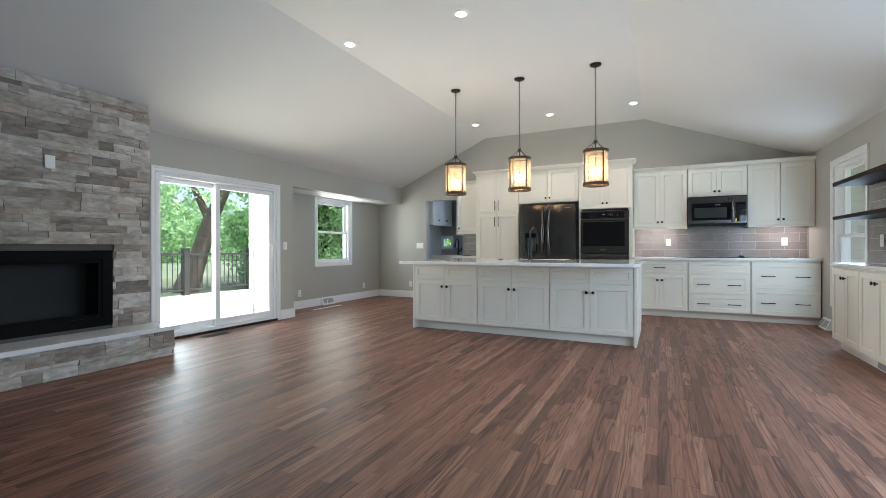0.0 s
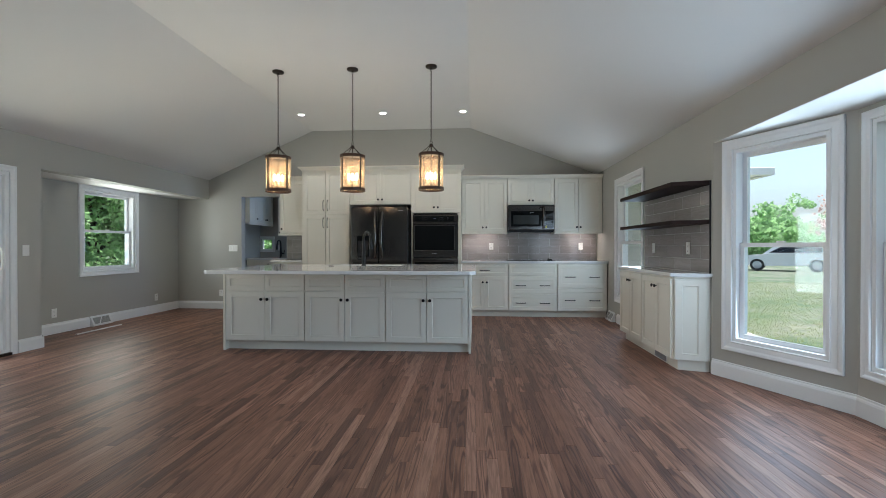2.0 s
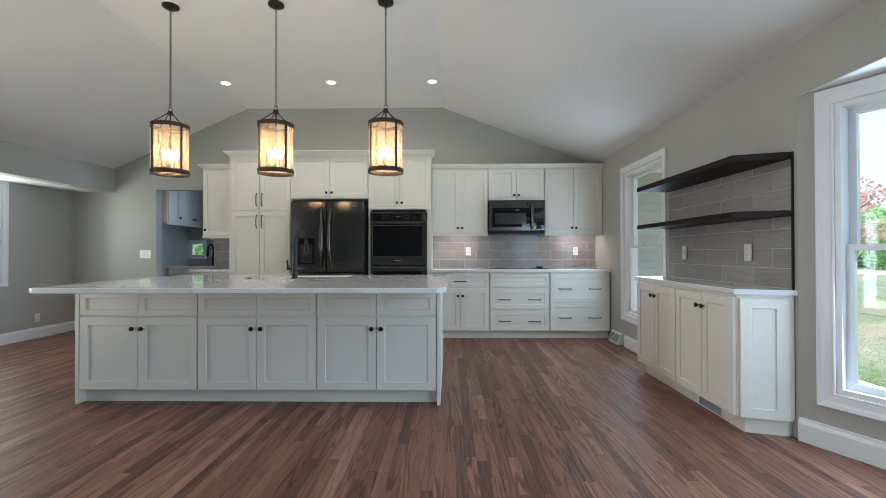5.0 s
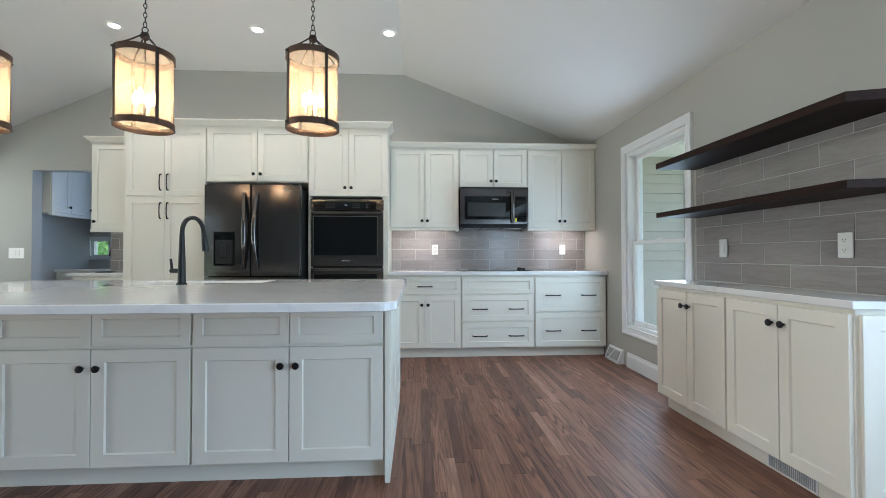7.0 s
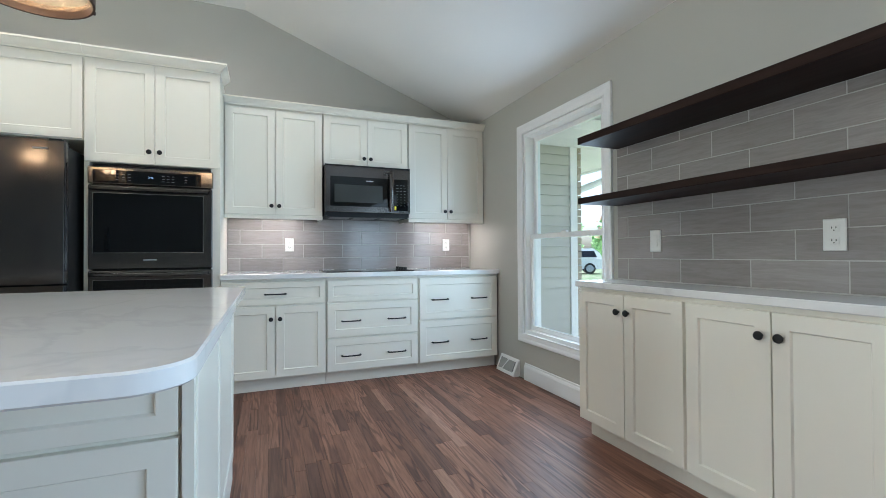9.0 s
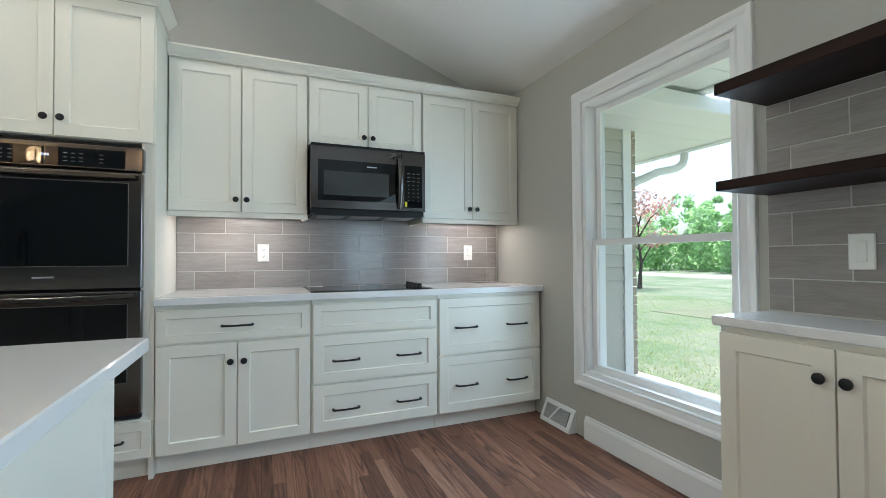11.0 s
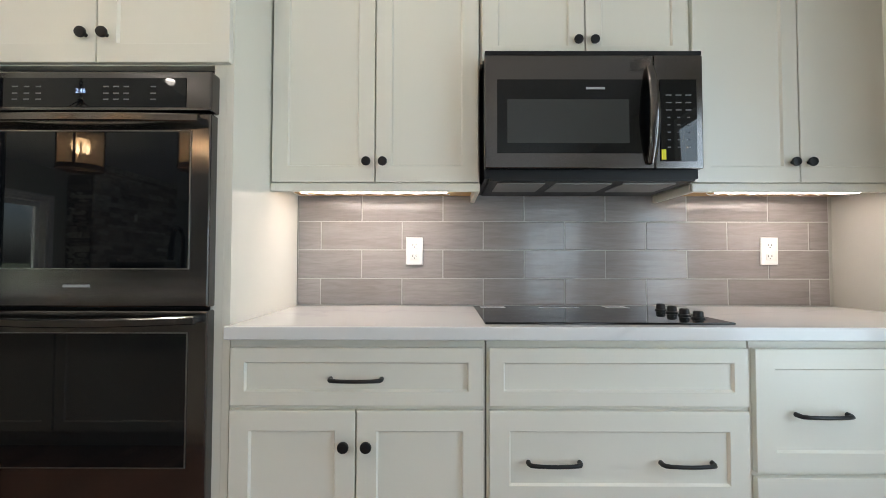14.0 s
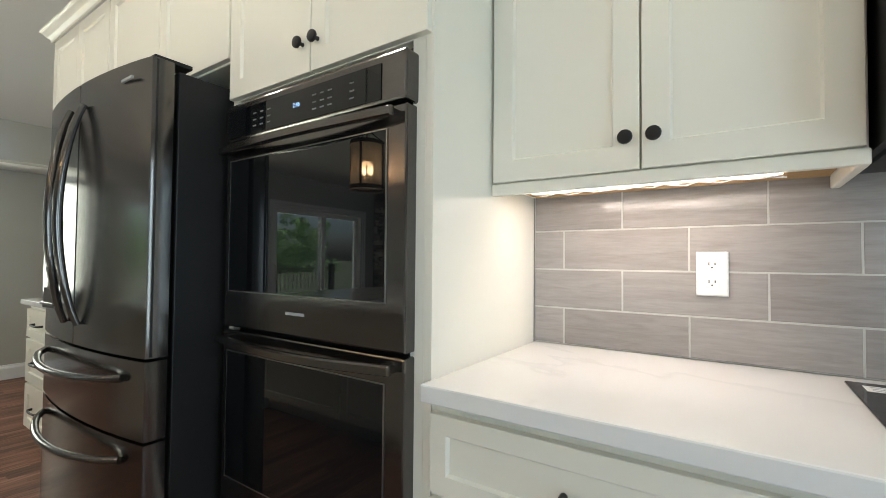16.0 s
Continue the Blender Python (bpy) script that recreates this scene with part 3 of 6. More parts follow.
for a, b, k in ((PX0 + 0.03, mid, mid - 0.035), (mid, PX1 - 0.004, mid + 0.035)):
    cabinet_front(pantry, "door", a, b, 1.69, TZ - 0.012, FY, pulls=[(k, 1.83, True)])
    cabinet_front(pantry, "door", a, b, 0.115, 1.68, FY, pulls=[(k, 1.54, True)])
crown(pantry, [(PX0, YB - 0.36), (PX0, FY - 0.02), (PX1 - 0.0005, FY - 0.02)], TZ - 0.005)

over = tall("over_fridge_cabinet", PX1, OX0, "white two-door shaker cabinet above the refrigerator")
over.location.z = 1.84
W[over] = Vector(over.location)
part("body", bx(PX1 + 0.001, OX0 - 0.001, FY, YB - 0.01, 1.84, TZ), M_CAB, over)
mid = (PX1 + OX0) / 2
for a, b, k in ((PX1 + 0.004, mid, mid - 0.035), (mid, OX0 - 0.004, mid + 0.035)):
    cabinet_front(over, "door", a, b, 1.845, TZ - 0.012, FY, knobs=[(k, 1.92)])
crown(over, [(PX1 + 0.0005, FY - 0.02), (OX0 - 0.0005, FY - 0.02)], TZ - 0.005)

tower = tall("oven_cabinet", OX0, OX1, "tall white oven cabinet with two doors above and a drawer below")
part("side_panel", bx(OX0, OX0 + 0.022, FY, YB - 0.01, 0.105, TZ), M_CAB, tower)
part("side_panel", bx(OX1 - 0.022, OX1, FY - 0.001, YB - 0.01, 0.0, TZ), M_CAB, tower)
part("top_box", bx(OX0 + 0.023, OX1 - 0.023, FY, YB - 0.01, 1.70, TZ), M_CAB, tower)
part("bottom_box", bx(OX0 + 0.023, OX1 - 0.023, FY, YB - 0.01, 0.105, 0.31), M_CAB, tower)
part("face_stile", bx(OX1 - 0.06, OX1 - 0.0225, FY - 0.001, FY + 0.02, 0.311, 1.699), M_CAB, tower)
part("face_stile", bx(OX0 + 0.0225, OX0 + 0.03, FY - 0.001, FY + 0.02, 0.311, 1.699), M_CAB, tower)
part("toe_kick", bx(OX0, OX1 - 0.0225, FY + 0.055, FY + 0.07, 0, 0.1045), M_CAB, tower)
mid = (OX0 + OX1) / 2
for a, b, k in ((OX0 + 0.004, mid, mid - 0.032), (mid, OX1 - 0.004, mid + 0.032)):
    cabinet_front(tower, "door", a, b, 1.70, TZ - 0.012, FY, knobs=[(k, 1.785)])
cabinet_front(tower, "drawer_front", OX0 + 0.004, OX1 - 0.004, 0.115, 0.30, FY, pulls=[(OX0 + 0.2, 0.21, False), (OX1 - 0.2, 0.21, False)])
crown(tower, [(OX0 + 0.0005, FY - 0.02), (OX1, FY - 0.02), (OX1, UY - 0.03)], TZ - 0.005)

# small unit beside the opening
cx0, cx1 = -3.49, -2.98
side = thing("base_cabinet", ((cx0 + cx1) / 2, FY, 0), "white shaker three-drawer base cabinet beside the pantry", "cabinet")
part("body", bx(cx0, cx1, FY + 0.04, YB - 0.01, 0.105, 0.879), M_CAB, side)
part("toe_kick", bx(cx0, cx1, FY + 0.095, FY + 0.11, 0, 0.105), M_CAB, side)
for z0, z1 in ((0.675, 0.855), (0.395, 0.665), (0.115, 0.385)):
    cabinet_front(side, "drawer_front", cx0 + 0.004, cx1 - 0.004, z0, z1, FY + 0.04, pulls=[((cx0 + cx1) / 2, (z0 + z1) / 2, False)])
solo("small_countertop", bx(cx0 - 0.03, cx1 + 0.002, FY - 0.005, YB - 0.012, 0.881, 0.912, 0.003), M_QUARTZ, "white quartz countertop on the three-drawer cabinet", "countertop")
wcab = thing("wall_cabinet", ((cx0 + cx1) / 2, YB - 0.01, 1.37), "narrow white shaker wall cabinet beside the pantry", "cabinet")
part("body", bx(cx0, cx1, UY, YB - 0.012, 1.37, 2.30), M_CAB, wcab)
cabinet_front(wcab, "door", cx0 + 0.004, cx1 - 0.004, 1.37, 2.29, UY, knobs=[(cx0 + 0.045, 1.45)])
part("light_rail", bx(cx0 - 0.012, cx1, UY - 0.015, UY + 0.004, 1.338, 1.369, 0.003), M_CAB, wcab)
crown(wcab, [(cx0, YB - 0.02), (cx0, UY - 0.02), (cx1 - 0.001, UY - 0.02)], 2.295)

# ---- island ----
IX0, IX1, IY0, IY1 = -2.865, -0.13, 5.09, 6.22
island = thing("kitchen_island", ((IX0 + IX1) / 2, (IY0 + IY1) / 2, 0), "long white shaker kitchen island with black knobs", "kitchen island")
part("body", bx(IX0 + 0.025, IX1 - 0.025, IY0, IY1, 0.105, 0.864), M_CAB, island)
part("toe_kick", bx(IX0 + 0.025, IX1 - 0.025, IY0 + 0.055, IY1 - 0.06, 0.0, 0.104), M_CAB, island)
for x0, x1, turn, ox, oy in ((IX0, IX0 + 0.024, -90, IX0, IY1), (IX1 - 0.024, IX1, 90, IX1, IY0)):
    part("end_panel", bx(x0, x1, IY0 - 0.02, IY1 + 0.005, 0.0, 0.864), M_CAB, island)
    half = (IY1 - IY0) / 2
    for k in (0, 1):
        part("end_panel", shaker(pose(ox, oy, 0, 0, 0, turn) @ pose(0.004 + k * half, 0.003, 0.11), half - 0.008, 0.75, th=0.008), M_CAB, island)
iw = (IX1 - IX0 - 0.052) / 3
for k in range(3):
    a = IX0 + 0.026 + k * iw
    m2 = a + iw / 2
    for p, q, kx in ((a + 0.004, m2, m2 - 0.035), (m2, a + iw - 0.004, m2 + 0.035)):
        cabinet_front(island, "drawer_front", p, q, 0.661, 0.835, IY0)
        cabinet_front(island, "door", p, q, 0.107, 0.652, IY0, knobs=[(kx, 0.565)])
for k in range(3):
    a = IX0 + 0.026 + k * iw
    cabinet_front(island, "door", -(a + iw - 0.004), -(a + 0.004), 0.107, 0.84, 0, turn=180, origin=(0, IY1))


def rounded(x0, x1, y0, y1, rn, rf, n=6):
    """A plan outline with its near corners (y0) rounded by rn and its far ones by rf."""
    pts = []
    for cx, cy, a, r in ((x1 - rn, y0 + rn, -90, rn), (x1 - rf, y1 - rf, 0, rf), (x0 + rf, y1 - rf, 90, rf), (x0 + rn, y0 + rn, 180, rn)):
        for i in range(n + 1):
            t = radians(a + 90 * i / n)
            pts.append((cx + r * math.cos(t), cy + r * math.sin(t)))
    return pts


def slab(outline, z0, z1, e=0.004):
    """A stone slab with eased edges, over a plan outline."""
    c = Vector((sum(p[0] for p in outline) / len(outline), sum(p[1] for p in outline) / len(outline)))

    def inset(d):
        return [(p[0] - d * (1 if p[0] > c.x else -1), p[1] - d * (1 if p[1] > c.y else -1)) for p in outline]
    return loft(bmesh.new(), [[(x, y, z) for x, y in inset(d)] for d, z in ((e, z0), (0, z0 + e), (0, z1 - e), (e, z1))])


ITX = -2.855       # left end of the island slab
SINK = (-1.86, -1.02, 5.90, 6.19)
top = slab(rounded(ITX, -0.078, 4.645, 6.34, 0.085, 0.02, 10), 0.865, 0.902)
island_top = solo("island_countertop", top, M_QUARTZ, "white veined quartz island countertop with rounded corners", "countertop", smooth=35)
cut = bpy.data.objects.new("sink_cut", mesh_of("sink_cut", bx(SINK[0], SINK[1], SINK[2], SINK[3], 0.84, 0.95), M_QUARTZ))
mod = island_top.modifiers.new("sink_hole", 'BOOLEAN')
cut.location = (0, 0, 0)
scene.collection.objects.link(cut)
mod.object, mod.operation, mod.solver = cut, 'DIFFERENCE', 'EXACT'
bpy.context.view_layer.update()
holed = bpy.data.meshes.new_from_object(island_top.evaluated_get(bpy.context.evaluated_depsgraph_get()))
island_top.modifiers.clear()
island_top.data = holed
bpy.data.objects.remove(cut)
M_SINK = material("black_sink", (0.02, 0.02, 0.02), 0.4)
sink = thing("kitchen_sink", ((SINK[0] + SINK[1]) / 2, (SINK[2] + SINK[3]) / 2, 0.66), "black undermount sink set into the island", "sink")
part("basin", bx(SINK[0] - 0.012, SINK[1] + 0.012, SINK[2] - 0.012, SINK[3] + 0.012, 0.655, 0.665), M_SINK, sink)
for x0, x1, y0, y1 in ((SINK[0] - 0.012, SINK[0] - 0.002, SINK[2] - 0.012, SINK[3] + 0.012), (SINK[1] + 0.002, SINK[1] + 0.012, SINK[2] - 0.012, SINK[3] + 0.012),
                       (SINK[0] - 0.002, SINK[1] + 0.002, SINK[2] - 0.012, SINK[2] - 0.002), (SINK[0] - 0.002, SINK[1] + 0.002, SINK[3] + 0.002, SINK[3] + 0.012)):
    part("side", bx(x0, x1, y0, y1, 0.665, 0.8645), M_SINK, sink)

# ---- low cabinets on the window wall ----
CX, CY0, CY1, CK = 1.745, 4.53, 6.03, 4.615
front_pts = [(CX, CY1), (CX, CK), (XR - 0.03, CY0), (XR - 0.002, CY0), (XR - 0.002, CY1)]
buffet = thing("buffet_cabinet", (1.9, 5.3, 0), "low white shaker cabinet with a clipped corner and black knobs", "cabinet")
part("body", extrude_poly(bmesh.new(), front_pts, 0.095, 0.862), M_CAB, buffet)
toe = [(CX + 0.045, CY1 - 0.03), (CX + 0.045, CK - 0.0), (XR - 0.04, CY0 + 0.02), (XR - 0.002, CY0 + 0.02), (XR - 0.002, CY1 - 0.03)]
part("toe_kick", extrude_poly(bmesh.new(), toe, 0.0, 0.0945), M_CAB, buffet)
# fronts face -x: along the face runs towards -y
run = CY1 - CK
for a, b, kx in ((0.004, 0.352, 0.319), (0.352, 0.699, 0.385), (0.709, 1.063, 1.03), (1.063, run - 0.006, 1.098)):
    cabinet_front(buffet, "door", a, b, 0.098, 0.843, 0, turn=-90, origin=(CX, CY1), knobs=[(kx, 0.752)])
d = Vector((XR - 0.03 - CX, CY0 - CK))
ang = math.degrees(math.atan2(d.y, d.x))
cabinet_front(buffet, "end_panel", 0.012, d.length - 0.012, 0.098, 0.843, 0, turn=ang, origin=(CX, CK))
ctop = [(CX - 0.03, CY1 + 0.012), (CX - 0.03, CK - 0.02), (XR - 0.035, CY0 - 0.03), (XR - 0.002, CY0 - 0.03), (XR - 0.002, CY1 + 0.012)]
solo("buffet_countertop", slab(ctop, 0.863, 0.898), M_QUARTZ, "white quartz countertop with a clipped corner", "countertop")
for z, th in ((1.348, 0.036), (1.700, 0.042)):
    shelf = [(CX - 0.015, CY1), (CX - 0.015, CK + 0.01), (XR - 0.03, CY0 + 0.004), (XR - 0.002, CY0 + 0.004), (XR - 0.002, CY1)]
    solo("floating_shelf", slab(shelf, z, z + th, 0.002), M_SHELF, "dark espresso wooden floating shelf over the buffet", "shelf", group="floating shelves")

# ---- windows and the sliding door ----
def ring_boxes(bm, m, s0, s1, z0, z1, w, d0, d1, sill=None):
    """Four bars round an opening, in m's x and z, between depths d0 and d1 (towards +y)."""
    b = sill or w
    box(bm, s0, s0 + w, d0, d1, z0, z1, m=m)
    box(bm, s1 - w, s1, d0, d1, z0, z1, m=m)
    box(bm, s0 + w, s1 - w, d0, d1, z1 - w, z1, m=m)
    box(bm, s0 + w, s1 - w, d0, d1, z0, z0 + b, m=m)
    return bm


def casing(m, s0, s1, z0, z1, w):
    """Moulded casing outside the opening: a flat with a raised back band and an inner bead."""
    bm = bmesh.new()
    prof = [(0, 0), (0, 0.012), (0.006, 0.015), (0.012, 0.011), (w * 0.55, 0.013), (w * 0.72, 0.019), (w - 0.006, 0.021), (w, 0.018), (w, 0)]
    rings = []
    for dx, dz, x, z in ((-1, -1, s0, z0), (1, -1, s1, z0), (1, 1, s1, z1), (-1, 1, s0, z1), (-1, -1, s0, z0)):
        rings.append([m @ Vector((x + dx * a, -d, z + dz * a)) for a, d in prof])
    return loft(bm, rings, False, False)


def double_hung(name, m, s0, s1, z0, z1, meet, label, cw=0.075, thick=0.15):
    """A double-hung window filling an opening; m's x runs along the wall as seen from the room, y goes outwards."""
    win = thing(name, m @ Vector(((s0 + s1) / 2, 0, z0)), label, "window", kind="structure")
    part("casing", casing(m, s0, s1, z0, z1, cw), M_TRIM, win)
    part("window_frame", ring_boxes(bmesh.new(), m, s0 + 0.001, s1 - 0.001, z0 + 0.001, z1 - 0.001, 0.028, 0.001, thick), M_VINYL, win)
    for nm, a, b, d in (("upper_sash", meet - 0.018, z1 - 0.029, 0.085), ("lower_sash", z0 + 0.029, meet + 0.018, 0.045)):
        sash = part(nm, ring_boxes(bmesh.new(), m, s0 + 0.03, s1 - 0.03, a, b, 0.036, d, d + 0.035), M_VINYL, win)
        pane = part("pane", box(bmesh.new(), s0 + 0.066, s1 - 0.066, d + 0.014, d + 0.019, a + 0.036, b - 0.036, m=m), M_GLASS, sash)
        pane.visible_shadow = False
    part("sash_lock", box(bmesh.new(), (s0 + s1) / 2 - 0.03, (s0 + s1) / 2 + 0.03, 0.04, 0.062, meet + 0.0185, meet + 0.03, m=m), M_VINYL, win)
    return win


def wall_frame(p, q):
    """Frame along a wall as seen from the room, from p (at left) to q, y outwards."""
    p, q = Vector((*p, 0)), Vector((*q, 0))
    d = (q - p).normalized()
    n = Vector((-d.y, d.x, 0))
    return Matrix(((d.x, n.x, 0, p.x), (d.y, n.y, 0, p.y), (0, 0, 1, 0), (0, 0, 0, 1)))


m_e = wall_frame((XR, YB), (XR, 0))
double_hung("window_1", m_e, YB - W3[1], YB - W3[0], W3[2], W3[3], 1.20, "white double-hung window beside the kitchen counter")
m_b = wall_frame(BAY[0], BAY[1])
double_hung("window_2", m_b, BW[0], BW[1], BW[2], BW[3], 1.155, "tall white double-hung bay window", cw=0.085)
m_f = wall_frame(BAY[1], BAY[2])
double_hung("window_3", m_f, 1.96 - BF[1], 1.0, BF[2], BF[3], 1.155, "tall white double-hung bay window", cw=0.06)
setting("wall_bay_mullion", box(bmesh.new(), 1.0005, 1.0595, 0.0, 0.15, BF[2], BF[3], m=m_f), M_TRIM, "white window mullion", "wall")
double_hung("window_4", m_f, 1.06, 1.96 - BF[0], BF[2], BF[3], 1.155, "tall white double-hung bay window", cw=0.06)
m_n = wall_frame((XN, YN), (XN, YB))
double_hung("window_5", m_n, W2[0] - YN, W2[1] - YN, W2[2], W2[3], 1.37, "white double-hung window in the nook", cw=0.07)
m_b2 = wall_frame(BAY[2], BAY[3])
LB2 = (Vector((*BAY[3], 0)) - Vector((*BAY[2], 0))).length
double_hung("window_6", m_b2, LB2 - BW[1], LB2 - BW[0], BW[2], BW[3], 1.155, "tall white double-hung bay window", cw=0.085)

m_s = wall_frame((XL, 0), (XL, YN))
slider = thing("sliding_door", (XL, (SLIDE[0] + SLIDE[1]) / 2, 0), "white two-panel sliding glass patio door, closed", "door", kind="structure")
part("casing", casing(m_s, SLIDE[0], SLIDE[1], 0.0, SLIDE[3], 0.065), M_TRIM, slider)
part("door_frame", ring_boxes(bmesh.new(), m_s, SLIDE[0] + 0.001, SLIDE[1] - 0.001, SLIDE[2], SLIDE[3] - 0.001, 0.035, 0.0, 0.149), M_VINYL, slider)
part("threshold", box(bmesh.new(), SLIDE[0], SLIDE[1], -0.03, 0.15, 0.002, 0.0295, m=m_s), M_BRONZE, slider, "dark metal threshold")
smid = 3.775
for s0, s1, d in ((SLIDE[0] + 0.036, smid + 0.035, 0.085), (smid - 0.035, SLIDE[1] - 0.036, 0.035)):
    leaf = part("door_panel", ring_boxes(bmesh.new(), m_s, s0, s1, SLIDE[2] + 0.036, SLIDE[3] - 0.037, 0.062, d, d + 0.042, 0.085), M_VINYL, slider)
    pane = part("pane", box(bmesh.new(), s0 + 0.062, s1 - 0.062, d + 0.017, d + 0.023, SLIDE[2] + 0.121, SLIDE[3] - 0.099, m=m_s), M_GLASS, leaf)
    pane.visible_shadow = False
hb = SLIDE[1] - 0.065
handle_pts = [m_s @ Vector(p) for p in ((hb, 0.034, 0.90), (hb, 0.012, 0.91), (hb, 0.0, 0.95), (hb, 0.0, 1.08), (hb, 0.012, 1.12), (hb, 0.034, 1.13))]
part("door_handle", sweep(bmesh.new(), handle_pts, 0.011, 10), M_PLATE, slider, "white pull handle", 60)

# ---- appliances ----
def bowed(x0, x1, z0, z1, y, back, bulge, n=10, r=0.012):
    """A door skin that bows outwards across its width."""
    bm = bmesh.new()
    pts = []
    for i in range(n + 1):
        t = i / n
        pts.append((x0 + (x1 - x0) * t, y - bulge * (1 - (2 * t - 1) ** 2)))
    out = [(x0 + r * 0.3, back), (x0, y + r)] + [(px, py) for px, py in pts[1:-1]] + [(x1, y + r), (x1 - r * 0.3, back)]
    return loft(bm, [[(px, py, z) for px, py in out] for z in (z0, z1)])


FX0, FX1, FF = -2.07, -1.152, 7.335
fridge = thing("refrigerator", ((FX0 + FX1) / 2, 7.7, 0), "black stainless french-door refrigerator with two bottom drawers", "refrigerator")
part("case", bx(FX0 + 0.006, FX1 - 0.006, FF + 0.075, 8.10, 0.03, 1.755, 0.004), M_BSS_SIDE, fridge, "matt black case")
part("kick_plate", bx(FX0 + 0.02, FX1 - 0.02, FF + 0.08, FF + 0.1, 0.0, 0.07), M_BSS_SIDE, fridge)
FMID = (FX0 + FX1) / 2


def fridge_skin(x0, x1, z0, z1):
    """A slice of the bowed front between x0 and x1."""
    bm = bmesh.new()
    n = 8
    half = (FX1 - FX0) / 2
    pts = []
    for i in range(n + 1):
        x = x0 + (x1 - x0) * i / n
        pts.append((x, FF - 0.038 * (1 - ((x - FMID) / half) ** 2)))
    e = 0.008
    out = [(x0 + 0.002, FF + 0.06), (x0, pts[0][1] + e), (x0 + e * 0.5, pts[0][1])] + pts[1:-1] + [(x1 - e * 0.5, pts[-1][1]), (x1, pts[-1][1] + e), (x1 - 0.002, FF + 0.06)]
    return loft(bm, [[(px, py, z) for px, py in out] for z in (z0, z1)])


left = part("door", fridge_skin(FX0, FMID - 0.003, 0.885, 1.775), M_BSS, fridge, smooth=30)
right = part("door", fridge_skin(FMID + 0.003, FX1, 0.885, 1.775), M_BSS, fridge, smooth=30)
for sx, d in ((-1, left), (1, right)):
    cx = FMID + sx * 0.045
    pts = []
    for i in range(17):
        t = i / 16
        bow = math.sin(math.pi * t)
        pts.append((cx + sx * 0.018 * (1 - bow), FF - 0.038 - 0.008 - 0.055 * bow ** 0.75, 0.955 + t * 0.735))
    part("door_handle", sweep(bmesh.new(), pts, [0.010 + 0.004 * math.sin(math.pi * i / 16) for i in range(17)], 10, 1.5), M_BSS, d, "curved black stainless handle", 60)
for z0, z1 in ((0.645, 0.875), (0.075, 0.635)):
    dr = part("drawer", fridge_skin(FX0, FX1, z0, z1), M_BSS, fridge, smooth=30)
    pts = []
    for i in range(15):
        t = i / 14
        bow = math.sin(math.pi * t)
        x = FX0 + 0.10 + t * (FX1 - FX0 - 0.20)
        pts.append((x, FF - 0.038 * (1 - ((x - FMID) / 0.46) ** 2) - 0.006 - 0.06 * bow ** 0.6, z1 - 0.055 - 0.012 * bow))
    part("drawer_handle", sweep(bmesh.new(), pts, 0.012, 10), M_BSS, dr, "curved black stainless handle", 60)
disp = part("dispenser", bx(-1.965, -1.765, FF - 0.036, FF - 0.018, 0.985, 1.315, 0.003), M_BGLASS, left, "black glossy water dispenser")
# niche drawn as a flat plate, its shade put into the near-black colour
part("niche_plate", bx(-1.945, -1.785, FF - 0.0375, FF - 0.035, 1.0, 1.235, 0.0), M_DARK, left, "flat dark plate in place of the recess")
part("dispenser_spout", bx(-1.90, -1.835, FF - 0.052, FF - 0.038, 1.06, 1.19, 0.008), M_BSS, left)
part("dispenser_tray", bx(-1.94, -1.79, FF - 0.05, FF - 0.0375, 1.0, 1.012, 0.002), M_BSS, left)
# raised near-black strip stands in for the shaded groove of the door edge
part("groove_strip", bx(FX1 - 0.004, FX1 + 0.0008, FF + 0.010, FF + 0.016, 0.89, 1.77), M_DARK, right, "dark strip in place of a groove along the door edge")
for x in (FX0 + 0.05, FX1 - 0.05, FMID):
    part("hinge_cover", bx(x - 0.035, x + 0.035, FF + 0.01, FF + 0.12, 1.7755, 1.79, 0.004), M_BSS_SIDE, fridge)
part("badge", bx(-1.30, -1.225, FF - 0.0285, FF - 0.022, 1.716, 1.724), M_LINE, right, "small grey badge")

OVX0, OVX1, OVY = -1.096, -0.349, 7.532
oven = thing("double_oven", ((OVX0 + OVX1) / 2, 7.8, 0.325), "black stainless built-in double wall oven", "oven")
part("case", bx(OVX0 + 0.012, OVX1 - 0.018, OVY + 0.05, 8.08, 0.325, 1.69), M_BSS_SIDE, oven)
panel = part("control_panel", bx(OVX0, OVX1, OVY - 0.008, OVY + 0.046, 1.546, 1.664, 0.006), M_BSS, oven)
part("control_glass", bx(OVX0 + 0.03, OVX1 - 0.075, OVY - 0.0105, OVY - 0.007, 1.556, 1.642), M_BGLASS, panel, "black glass control strip")
M_BEAD = material("bright_bead", (0.26, 0.25, 0.24), 0.3, metal=0.9, vary=0.05)
M_CLOCK = glow("clock_digits", (0.15, 0.45, 1.0), 0.4)


